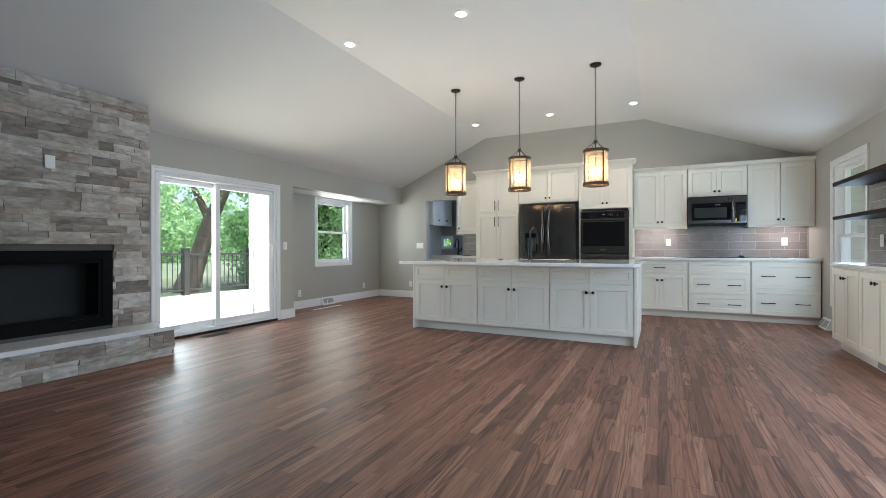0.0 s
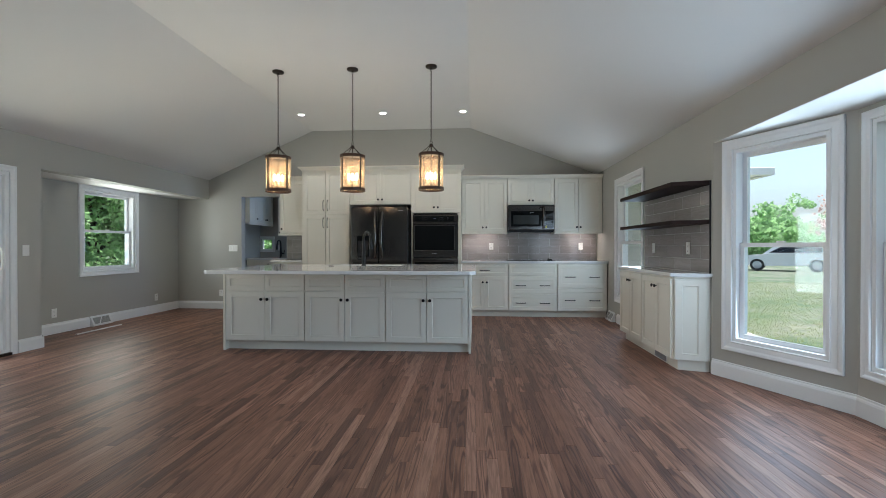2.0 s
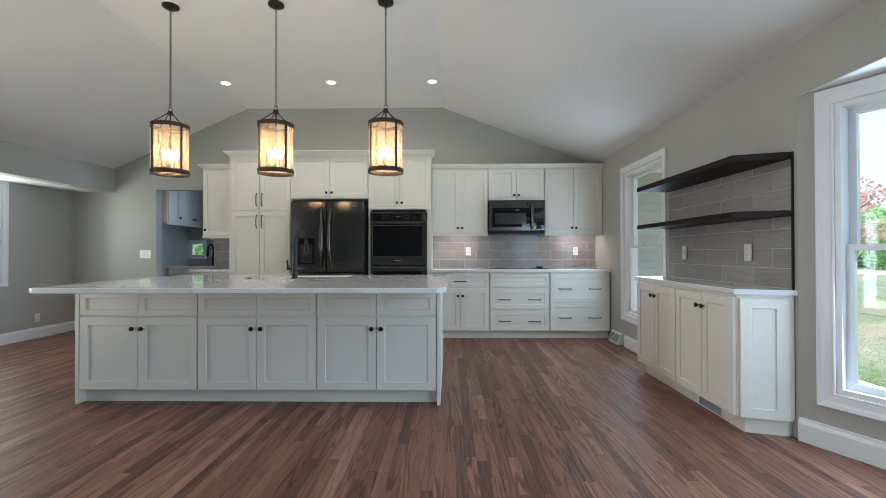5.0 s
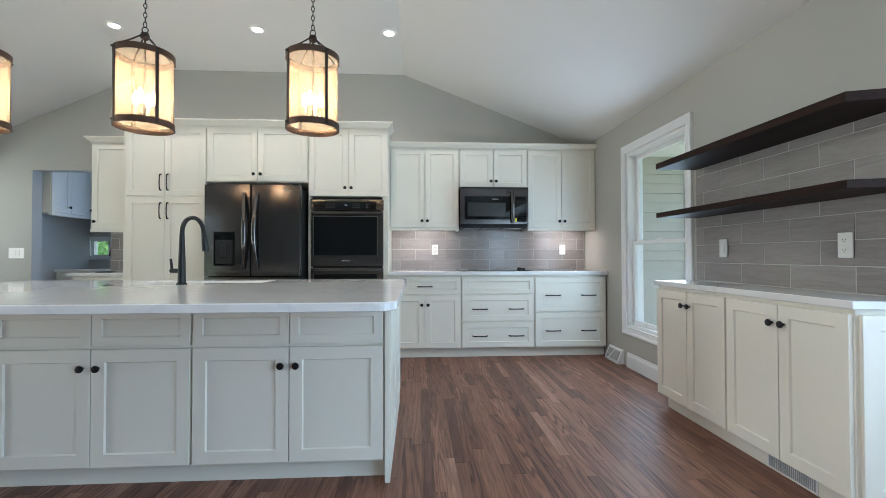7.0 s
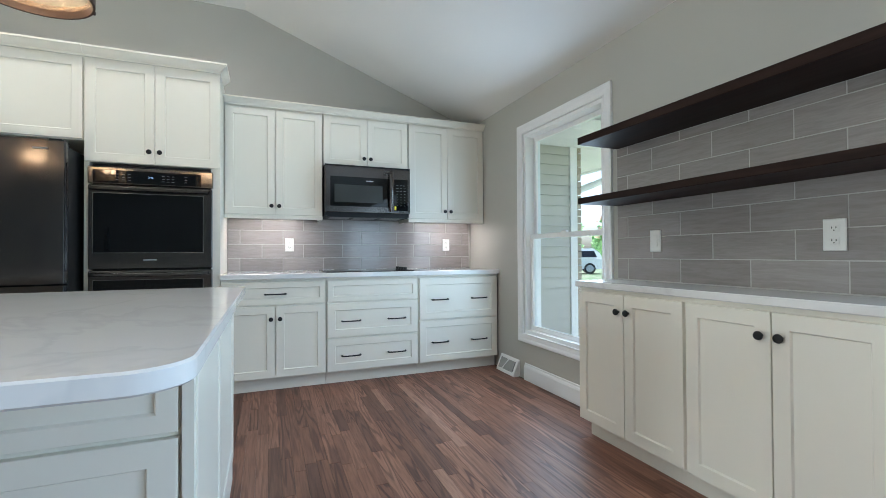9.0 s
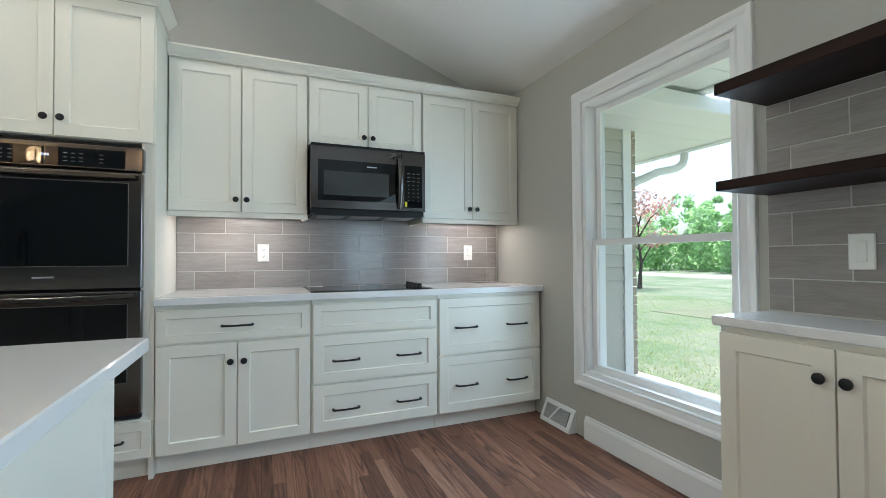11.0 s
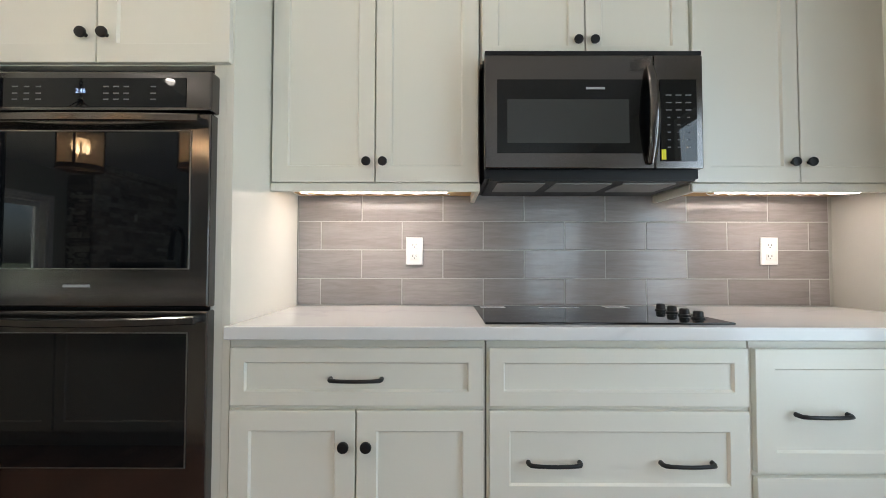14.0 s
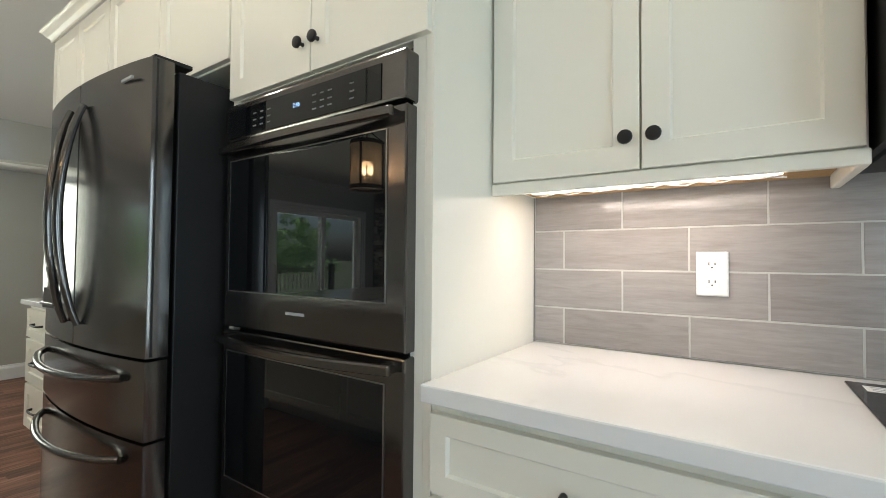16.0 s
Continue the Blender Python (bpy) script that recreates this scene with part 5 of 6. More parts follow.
m_fb = wall_frame((SX - 0.012, 0), (SX - 0.012, 1))
M_FBLK = material("fire_black", (0.005, 0.005, 0.005), 0.65, spec=0.06, vary=0.2, scale=8)
part("surround", ring_boxes(bmesh.new(), m_fb, FB[0] + 0.002, FB[1] - 0.002, FB[2] + 0.002, FB[3] - 0.002, 0.085, -0.01, 0.02), M_FBLK, fbx)
part("inner_frame", ring_boxes(bmesh.new(), m_fb, FB[0] + 0.088, FB[1] - 0.088, FB[2] + 0.088, FB[3] - 0.088, 0.03, -0.002, 0.03), M_FBLK, fbx)
part("back", box(bmesh.new(), FB[0] + 0.08, FB[1] - 0.08, 0.30, 0.32, FB[2] + 0.02, FB[3] - 0.02, m=m_fb), M_DARK, fbx)
for s0, s1, z0, z1 in ((FB[0] + 0.07, FB[0] + 0.08, FB[2], FB[3]), (FB[1] - 0.08, FB[1] - 0.07, FB[2], FB[3])):
    part("side", box(bmesh.new(), s0, s1, 0.03, 0.32, z0 + 0.02, z1 - 0.02, m=m_fb), M_DARK, fbx)
for z in (FB[2] + 0.01, FB[3] - 0.02):
    part("side", box(bmesh.new(), FB[0] + 0.08, FB[1] - 0.08, 0.03, 0.30, z, z + 0.01, m=m_fb), M_DARK, fbx)
plate_on("outlet", wall_frame((SX + 0.012, 0), (SX + 0.012, 1)) @ pose(1.875, 0, 1.805), 0.072, 0.115, "white blank plate on the stone", "blank")

# ---- utility room behind the opening ----
UX0, UY1, UZ = -4.63, 9.42, 2.35
setting("wall_utility_west", bx(UX0 - 0.1, UX0, YB + 0.13, UY1 + 0.1, 0, UZ), M_WALL, "grey painted wall of the utility room", "wall")
UWIN = (-4.61, -4.37, 1.08, 1.31)
# the wide second opening is unseen, added to hold the fill lamp
setting("wall_utility_north", wall_along((UX0, UY1), (-1.4, UY1), 0, UZ, 0.12, [(UWIN[0] - UX0, UWIN[1] - UX0, UWIN[2], UWIN[3]), (-2.7 - UX0, -1.8 - UX0, 0.95, 2.0)], out=-1), M_WALL, "grey painted wall with a small window and an added unseen opening", "wall")
setting("wall_utility_east", bx(-1.4, -1.3, YB + 0.13, UY1 + 0.1, 0, UZ), M_WALL, "grey painted wall", "wall")
setting("ceiling_utility", bx(UX0 - 0.1, -1.3, YB + 0.13, UY1 + 0.1, UZ, UZ + 0.1), M_CEIL, "white painted utility room ceiling", "ceiling")
m_u = wall_frame((UX0, UY1), (-1.4, UY1))
uw = thing("window_7", (-4.49, UY1, UWIN[2]), "small white window over the utility counter", "window", kind="structure")
part("casing", casing(m_u, UWIN[0] - UX0, UWIN[1] - UX0, UWIN[2], UWIN[3], 0.05), M_TRIM, uw)
part("window_frame", ring_boxes(bmesh.new(), m_u, UWIN[0] - UX0, UWIN[1] - UX0, UWIN[2], UWIN[3], 0.02, 0.03, 0.1), M_VINYL, uw)
part("pane", box(bmesh.new(), UWIN[0] - UX0 + 0.02, UWIN[1] - UX0 - 0.02, 0.06, 0.065, UWIN[2] + 0.02, UWIN[3] - 0.02, m=m_u), M_GLASS, uw).visible_shadow = False
ucab = thing("utility_wall_cabinet", (-4.46, 8.9, 1.59), "white shaker wall cabinets on the utility room side wall", "cabinet")
part("body", bx(UX0 + 0.002, -4.32, 8.36, 9.32, 1.595, 2.30), M_CAB, ucab)
for a, b, k in ((0.004, 0.30, 0.26), (0.30, 0.63, 0.60), (0.63, 0.956, 0.66)):
    cabinet_front(ucab, "door", a, b, 1.60, 2.29, 0, turn=90, origin=(-4.32, 8.36), knobs=[(k, 1.68)])
part("light_rail", bx(-4.335, -4.30, 8.36, 9.32, 1.565, 1.594), M_CAB, ucab)
uc2 = thing("utility_wall_cabinet", (-3.82, 9.25, 1.35), "white shaker wall cabinet above the utility counter", "cabinet")
part("body", bx(-4.10, -3.45, 9.12, UY1 - 0.002, 1.36, 2.30), M_CAB, uc2)
cabinet_front(uc2, "door", -4.098, -3.775, 1.36, 2.29, 9.12, knobs=[(-4.05, 1.43)])
cabinet_front(uc2, "door", -3.775, -3.452, 1.36, 2.29, 9.12, knobs=[(-3.73, 1.43)])
ub = thing("utility_base_cabinet", (-3.8, 9.1, 0), "white shaker base cabinet in the utility room", "cabinet")
part("body", bx(UX0 + 0.002, -2.6, 8.86, UY1 - 0.002, 0.1, 0.879), M_CAB, ub)
for k in range(4):
    cabinet_front(ub, "door", UX0 + 0.01 + k * 0.5, UX0 + 0.505 + k * 0.5, 0.115, 0.862, 8.86, knobs=[(UX0 + 0.46 + k * 0.5, 0.79)])
solo("utility_countertop", bx(UX0 + 0.002, -2.58, 8.82, UY1 - 0.002, 0.881, 0.915, 0.003), M_QUARTZ, "white quartz countertop in the utility room", "countertop")
faucet("utility_faucet", -4.12, 9.28, 0.915, 180, 0.9, "matt black gooseneck faucet in the utility room")
plate_on("outlet", m_u @ pose(0.42, 0, 1.12), 0.07, 0.115, "white outlet on the utility wall", "outlet")
solo("dark_flat_item", bx(-3.28, -3.12, 7.62, 7.68, 0.9122, 0.923, 0.003), M_BLACK, "small dark flat item lying on the counter", "item")

# ---- outdoors ----
def leaf_material(name, lo, hi):
    mt = pieces_material(name, ((0.0, lo), (0.6, hi), (1.0, tuple(min(1, c * 1.35) for c in hi))), 0.55, (1, 1, 1), 3, (0.6, 0.62, 0.6), 0.0, 10, grain_fac=0.5)
    b = mt.node_tree.nodes["Principled BSDF"]
    tl, mx = mt.node_tree.nodes.new("ShaderNodeBsdfTranslucent"), mt.node_tree.nodes.new("ShaderNodeMixShader")
    tl.inputs[0].default_value = (*[min(1, c * 1.6) for c in hi], 1)
    mx.inputs[0].default_value = 0.5
    mt.node_tree.links.new(b.outputs[0], mx.inputs[1])
    mt.node_tree.links.new(tl.outputs[0], mx.inputs[2])
    mt.node_tree.links.new(mx.outputs[0], mt.node_tree.nodes["Material Output"].inputs[0])
    return mt


M_LEAF = leaf_material("green_leaves", (0.16, 0.26, 0.13), (0.29, 0.43, 0.22))
M_LEAF2 = leaf_material("bright_leaves", (0.15, 0.25, 0.11), (0.27, 0.42, 0.20))
M_RED = leaf_material("reddish_leaves", (0.30, 0.16, 0.15), (0.42, 0.25, 0.22))
M_BARK = material("tree_bark", (0.11, 0.085, 0.065), 0.95, vary=0.35, scale=6, fine=0.6, fine_scale=40, bump=0.8, bump_scale=18, stretch=(1, 1, 0.25))
M_GRASS = material("lawn", (0.125, 0.145, 0.058), 0.95, vary=0.5, scale=1.1, fine=0.6, fine_scale=7, bump=0.6, bump_scale=30)
nt = M_GRASS.node_tree
g5 = nt.nodes.new("ShaderNodeNewGeometry")
n5, n7, mx5 = (nt.nodes.new("ShaderNode" + k) for k in ("TexNoise", "TexNoise", "Mix"))
n5.inputs["Scale"].default_value, n5.inputs["Detail"].default_value, n5.inputs["Roughness"].default_value = 0.55, 6, 0.7
n7.inputs["Scale"].default_value, n7.inputs["Detail"].default_value, n7.inputs["Roughness"].default_value = 9.0, 8, 0.8
for n in (n5, n7):
    nt.links.new(g5.outputs["Position"], n.inputs["Vector"])
mx5.data_type = 'FLOAT'
mx5.inputs["Factor"].default_value = 0.55
nt.links.new(n5.outputs["Fac"], mx5.inputs["A"])
nt.links.new(n7.outputs["Fac"], mx5.inputs["B"])
nt.links.new(ramped(nt, mx5.outputs["Result"], ((0.38, (0.035, 0.075, 0.026)), (0.46, (0.072, 0.118, 0.052)), (0.52, (0.13, 0.142, 0.098)), (0.60, (0.235, 0.225, 0.185)))), nt.nodes["Principled BSDF"].inputs["Base Color"])
M_GRAVEL = material("gravel", (0.45, 0.42, 0.37), 0.95, vary=0.2, scale=2, fine=0.3, fine_scale=60, bump=0.5, bump_scale=80)
M_CONC = material("concrete", (0.50, 0.48, 0.45), 0.9, vary=0.12, scale=2, fine=0.2, fine_scale=70)
M_DECK = material("deck_board", (0.66, 0.64, 0.58), 0.75, vary=0.12, scale=5, fine=0.2, stretch=(1, 0.1, 1))
M_RAIL = material("dark_railing", (0.035, 0.032, 0.032), 0.5, vary=0.2, scale=10)
M_SIDING = material("vinyl_siding", (0.50, 0.49, 0.44), 0.55, vary=0.05, scale=4, fine=0.06, fine_scale=50, stretch=(0.2, 0.2, 1))
M_SOFFIT = material("vinyl_soffit", (0.78, 0.79, 0.78), 0.5, vary=0.03)

GZ = -0.30
bm = bmesh.new()
rnd = random.Random(11)
gv = [[bm.verts.new((x, y, GZ)) for x in [-400, -200, -120, -80] + [-60 + 4 * i for i in range(31)] + [80, 120, 200, 400]] for y in [-400, -200, -100] + [-60 + 4 * j for j in range(36)] + [120, 200, 400]]
for r0, r1 in zip(gv, gv[1:]):
    for i in range(len(r0) - 1):
        bm.faces.new((r0[i], r0[i + 1], r1[i + 1], r1[i]))
setting("ground", bm, M_GRASS, "sunlit patchy lawn", "lawn", 60)
setting("road", bx(27, 31.5, -80, 120, GZ - 0.02, GZ + 0.012), M_GRAVEL, "pale gravel road beyond the lawn", "road")
setting("driveway", bx(9.5, 27.0, 11.6, 13.3, GZ - 0.02, GZ + 0.012), material("bare_grass", (0.14, 0.145, 0.092), 0.95, vary=0.3, scale=2, fine=0.4, fine_scale=8), "pale bare strip across the lawn", "driveway")
setting("patio", bx(XR + 0.16, 4.0, 4.7, 14.0, GZ, -0.14), M_CONC, "pale concrete walk beside the house", "pavement")


def blot(name, cx, cy, rx, ry, turn, z0, z1, mat, label, category, seed):
    """A flat patch on the ground with an uneven outline."""
    rr = random.Random(seed)
    ph = [rr.uniform(0, 6.28) for _ in range(4)]
    pts = []
    for i in range(56):
        a = 2 * math.pi * i / 56
        k = 1 + 0.16 * math.sin(3 * a + ph[0]) + 0.10 * math.sin(7 * a + ph[1]) + 0.06 * math.sin(13 * a + ph[2]) + rr.uniform(-0.04, 0.04)
        x, y = rx * k * math.cos(a), ry * k * math.sin(a)
        c, q = math.cos(radians(turn)), math.sin(radians(turn))
        pts.append((cx + x * c - y * q, cy + x * q + y * c))
    return setting(name, extrude_poly(bmesh.new(), pts, z0, z1), mat, label, category)


M_DIRT = material("bare_soil", (0.215, 0.185, 0.13), 0.95, vary=0.3, scale=3, fine=0.5, fine_scale=14, bump=0.5, bump_scale=40)
blot("bare_ground", 9.6, 10.6, 3.6, 0.30, 24, GZ - 0.05, GZ + 0.004, M_DIRT, "bare brown soil strip in the lawn", "ground", 41)
mail = thing("mailbox", (26.3, 19.12, GZ), "dark mailbox on a wooden post beside the road", "mailbox")
part("post", bx(26.25, 26.35, 19.07, 19.17, GZ, GZ + 1.0, 0.008), M_BARK, mail)
part("box", loft(bmesh.new(), [[(x, 19.12 + 0.11 * math.cos(a), GZ + 1.12 + 0.12 * math.sin(a)) for a in (math.pi * k / 8 for k in range(9))] + [(x, 19.01, GZ + 1.0), (x, 19.23, GZ + 1.0)] for x in (26.05, 26.55)]), M_RAIL, mail)


def crown_mesh(name, clumps, per, size, mat, seed, spread=1.0, flat=0.75):
    """Many small leaves round clump centres (x, y, z, radius)."""
    g = np.random.default_rng(seed)
    vs, fs = [], []
    for cx, cy, cz, r in clumps:
        d = g.normal(size=(per, 3))
        d /= np.linalg.norm(d, axis=1, keepdims=True)
        rad = r * g.uniform(0.35, 1.08, (per, 1)) ** 0.6
        c = np.array((cx, cy, cz)) + d * rad * np.array((1, 1, flat))
        a = g.normal(size=(per, 3))
        a /= np.linalg.norm(a, axis=1, keepdims=True)
        b2 = np.cross(a, g.normal(size=(per, 3)))
        b2 /= np.linalg.norm(b2, axis=1, keepdims=True)
        s = size * g.uniform(0.6, 1.4, (per, 1))
        q = np.stack([c - a * s, c + b2 * s * 0.55, c + a * s, c - b2 * s * 0.55], 1)
        k = len(vs)
        vs.extend(q.reshape(-1, 3).tolist())
        fs.extend([(k + 4 * i, k + 4 * i + 1, k + 4 * i + 2, k + 4 * i + 3) for i in range(per)])
    data = bpy.data.meshes.new(name)
    data.from_pydata(vs, [], fs)
    data.materials.append(mat)
    return data


def tree(x, y, z, h, r, mat, seed, label, lean=(0, 0), clumps=22, per=130, leaf=0.09, trunk=0.16, low=0.35, bare=False):
    rr = random.Random(seed)
    t = thing("tree", (x, y, z), label, "tree")
    top = Vector((x + lean[0], y + lean[1], z + h * 0.75))
    pts = [Vector((x, y, z)).lerp(top, i / 6) + Vector((rr.uniform(-1, 1), rr.uniform(-1, 1), 0)) * 0.04 * h * (i / 6) for i in range(7)]
    part("trunk", sweep(bmesh.new(), pts, [trunk * (1.25 if i == 0 else 1 - 0.13 * i) for i in range(7)], 10), M_BARK, t, "", 70)
    cl = []
    for k in range(8):
        b0 = pts[2 + k % 4]
        ang = k * 2.4 + rr.uniform(-0.4, 0.4)
        e = b0 + Vector((math.cos(ang) * r * rr.uniform(0.5, 0.9), math.sin(ang) * r * rr.uniform(0.5, 0.9), h * rr.uniform(0.1, 0.3)))
        mid = b0.lerp(e, 0.5) + Vector((0, 0, 0.05 * h))
        part("limb", sweep(bmesh.new(), [b0, mid, e], [trunk * 0.45, trunk * 0.3, trunk * 0.1], 7), M_BARK, t, "", 70)
        cl.append((e.x, e.y, e.z, r * rr.uniform(0.22, 0.38)))
        cl.append((mid.x, mid.y, mid.z + 0.1, r * rr.uniform(0.18, 0.3)))
    for k in range(clumps):
        a, d = rr.uniform(0, 6.28), r * math.sqrt(rr.uniform(0, 1))
        zz = z + h * (low + (1 - low) * rr.uniform(0.05, 0.95))
        sc = 1 - 0.5 * max(0, (zz - z) / h - 0.6) / 0.4
        cl.append((x + lean[0] * 0.8 + math.cos(a) * d * sc, y + lean[1] * 0.8 + math.sin(a) * d * sc, zz, r * rr.uniform(0.2, 0.4)))
    ob = new("crown", crown_mesh("crown", cl, per, leaf, mat, seed))
    ob.parent = t
    ob.data.transform(Matrix.Translation((-x, -y, -z)))
    return t


# behind the house: the deck, its railing, trees
DZ = -0.06
deck = thing("deck", (-7.6, 4.5, GZ), "pale grey wooden deck behind the house", "deck", kind="structure")
part("frame", bx(-10.2, XL - 0.16, -1.0, 11.5, GZ, DZ - 0.03), M_RAIL, deck)
nb = 36
for i in range(nb):
    x = -10.2 + i * (5.04 / nb)
    if x > -5.85:
        y0, y1 = -1.0, YN - 0.16
    else:
        y0, y1 = -1.0, 11.5
    part("board", bx(x, x + 5.04 / nb - 0.006, y0, y1, DZ - 0.028, DZ), M_DECK, deck)
rail = thing("railing", (-10.1, 5, DZ), "dark deck railing with square posts", "railing")
posts = [-0.9, 1.1, 2.95, 4.78, 6.62, 8.45, 10.3]
for y in posts:
    part("post", bx(-10.16, -10.02, y - 0.07, y + 0.07, DZ, 1.04, 0.006), M_RAIL, rail)
    part("post_cap", bx(-10.18, -10.0, y - 0.09, y + 0.09, 1.04, 1.07, 0.006), M_RAIL, rail)
for y0, y1 in zip(posts, posts[1:]):
    part("top_rail", bx(-10.13, -10.05, y0 + 0.07, y1 - 0.07, 0.90, 0.95), M_RAIL, rail)
    part("bottom_rail", bx(-10.12, -10.06, y0 + 0.07, y1 - 0.07, 0.05, 0.09), M_RAIL, rail)
    n = 13
    for k in range(n):
        y = y0 + 0.07 + (k + 1) * (y1 - y0 - 0.14) / (n + 1)
        part("baluster", bx(-10.098, -10.082, y - 0.008, y + 0.008, 0.09, 0.90), M_RAIL, rail)
tree(-13.2, 8.6, GZ, 9.0, 4.2, M_LEAF, 3, "large leaning tree shading the deck", lean=(0.6, 2.4), clumps=26, per=200, leaf=0.065, trunk=0.30, low=0.3)
tree(-12.6, 6.3, GZ, 7.5, 2.6, M_LEAF, 8, "tree with a thick trunk beside the deck", lean=(-0.3, -0.8), clumps=14, per=200, leaf=0.065, trunk=0.26, low=0.4)
tree(-11.8, 13.2, GZ, 5.5, 2.8, M_LEAF2, 5, "leafy green tree outside the nook window", clumps=70, per=420, leaf=0.085, trunk=0.14, low=0.02)
tree(-9.6, 14.4, GZ, 5.0, 2.2, M_LEAF2, 6, "leafy green tree behind the house", clumps=44, per=220, leaf=0.08, trunk=0.12, low=0.02)
tree(-15.5, 16.5, GZ, 6.5, 3.2, M_LEAF2, 9, "leafy green tree behind the deck", clumps=40, per=200, leaf=0.1, trunk=0.16, low=0.05)
tree(-20.0, 9.0, GZ, 4.2, 3.0, M_LEAF2, 10, "leafy bush at the back of the lawn", clumps=36, per=180, leaf=0.11, trunk=0.12, low=0.0)
tree(-5.2, 13.5, GZ, 4.5, 2.0, M_LEAF2, 12, "leafy green tree behind the utility room", clumps=30, per=180, leaf=0.09, trunk=0.12, low=0.0)
# before the house
tree(15.8, 19.6, GZ, 4.5, 1.7, M_RED, 15, "young reddish-leaved tree by the road", clumps=10, per=46, leaf=0.08, trunk=0.09, low=0.42)


def woods(name, x0, x1, y0, y1, n, hmin, hmax, seed, label, mat):
    rr = random.Random(seed)
    cl = []
    for _ in range(n):
        x, y = rr.uniform(x0, x1), rr.uniform(y0, y1)
        h = rr.uniform(hmin, hmax)
        w = rr.uniform(1.0, 2.0)
        for k in range(5):
            cl.append((x + rr.uniform(-w, w) * 0.6, y + rr.uniform(-w, w) * 0.6, GZ + h * (k + 0.5) / 5, w * rr.uniform(0.6, 1.0) * (1.15 - 0.12 * k)))
    ob = new(name, crown_mesh(name, cl, 110, 0.22, mat, seed))
    return tagged(ob, label, "woods", kind="stuff")


woods("far_woods", 36, 48, -40, 100, 170, 3.2, 8.5, 21, "green woods beyond the road", M_LEAF2)
woods("hedge_row", 15, 30, 40, 60, 60, 2.5, 5.5, 22, "green trees beyond the lawn", M_LEAF2)
woods("back_woods", -52, -40, -30, 70, 120, 4, 9, 23, "green woods behind the lawn", M_LEAF)
woods("side_woods", -38, 0, 38, 50, 70, 4, 8, 24, "green woods behind the house", M_LEAF)

# the wing of the house and its eaves
WY = 7.82
wing = thing("garage_wing", (3.0, 10.0, GZ), "wing of the house with beige lap siding and white corner trim", "house wing", kind="structure")
part("wall", bx(XR + 0.16, 3.16, WY + 0.02, 12.0, GZ, 2.35), M_SIDING, wing)
for k in range(24):
    z = GZ + k * 0.11
    if z + 0.11 > 2.35:
        break
    bm = loft(bmesh.new(), [[(x, WY + 0.019, z), (x, WY - 0.006, z + 0.002), (x, WY + 0.010, z + 0.11), (x, WY + 0.019, z + 0.11)] for x in (XR + 0.16, 3.075)])
    part("siding_board", bm, M_SIDING, wing)
part("corner_trim", bx(3.076, 3.165, WY - 0.014, WY + 0.06, GZ, 2.349), M_SOFFIT, wing, "white corner trim")
M_BRICK = material("tan_brick", (0.38, 0.33, 0.26), 0.9, vary=0.3, scale=12, bump=0.3, bump_scale=50)
for k in range(34):
    z = GZ + k * 0.077
    part("brick", bx(3.167, 3.228 + 0.012 * (k % 2), WY + 0.0 + 0.01 * (k % 2), WY + 0.20, z, z + 0.068, 0.004), M_BRICK, wing)
eave = thing("eaves", (3.0, 6.0, 2.35), "white vinyl soffit and gutter of the roof", "eaves", kind="structure")
for k in range(36):
    y = -3.0 + k * 0.30
    part("soffit_panel", bx(XR + 0.16, 3.2, y, y + 0.293, 2.352, 2.362), M_SOFFIT, eave)
for k in range(16):
    y = 7.28 + k * 0.27
    part("soffit_panel", bx(XR + 0.165, 4.21, y, y + 0.264, 2.215, 2.225), M_SOFFIT, eave)
part("roof", bx(XR + 0.151, 3.22, -3.2, 12, 2.37, 2.5), M_SOFFIT, eave)
part("roof", bx(XR + 0.166, 4.23, 7.28, 11.6, 2.228, 2.33), M_SOFFIT, eave)
part("gutter", bx(3.2, 3.31, -3.2, 7.42, 2.33, 2.46, 0.01), M_SOFFIT, eave, "white gutter")
part("gutter", bx(2.30, 4.33, 7.18, 7.279, 2.20, 2.315, 0.01), M_SOFFIT, eave, "white gutter")
part("gutter", bx(4.2301, 4.33, 7.2795, 11.6, 2.20, 2.315, 0.01), M_SOFFIT, eave, "white gutter")
part("downspout", sweep(bmesh.new(), [(4.28, 8.17, 2.21), (4.28, 8.17, 2.145), (4.25, 8.17, 2.075), (4.15, 8.17, 2.02), (3.87, 8.15, 1.96), (3.69, 8.13, 1.89), (3.40, 8.03, 1.80), (3.30, 8.02, 1.74), (3.28, 8.02, 1.66), (3.28, 8.02, GZ)], 0.04, 10), M_SOFFIT, eave, "white downspout", 50)
# siding on the nook's return, seen past the sliding door
nook_side = thing("nook_siding", (-5.4, YN - 0.16, GZ), "beige lap siding outside the sliding door", "siding", kind="structure")
for k in range(24):
    z = GZ + k * 0.105
    bm = loft(bmesh.new(), [[(x, YN - 0.151, z), (x, YN - 0.176, z + 0.002), (x, YN - 0.158, z + 0.105), (x, YN - 0.151, z + 0.105)] for x in (-5.66, XL - 0.152)])
    part("siding_board", bm, M_SIDING, nook_side)
part("corner_trim", bx(-5.75, -5.661, YN - 0.18, YN - 0.151, GZ, 2.2), M_SOFFIT, nook_side, "white corner trim")
part("eave", bx(-5.9, XL - 0.152, -2.6, 8.2, 2.42, 2.5), M_SOFFIT, nook_side)


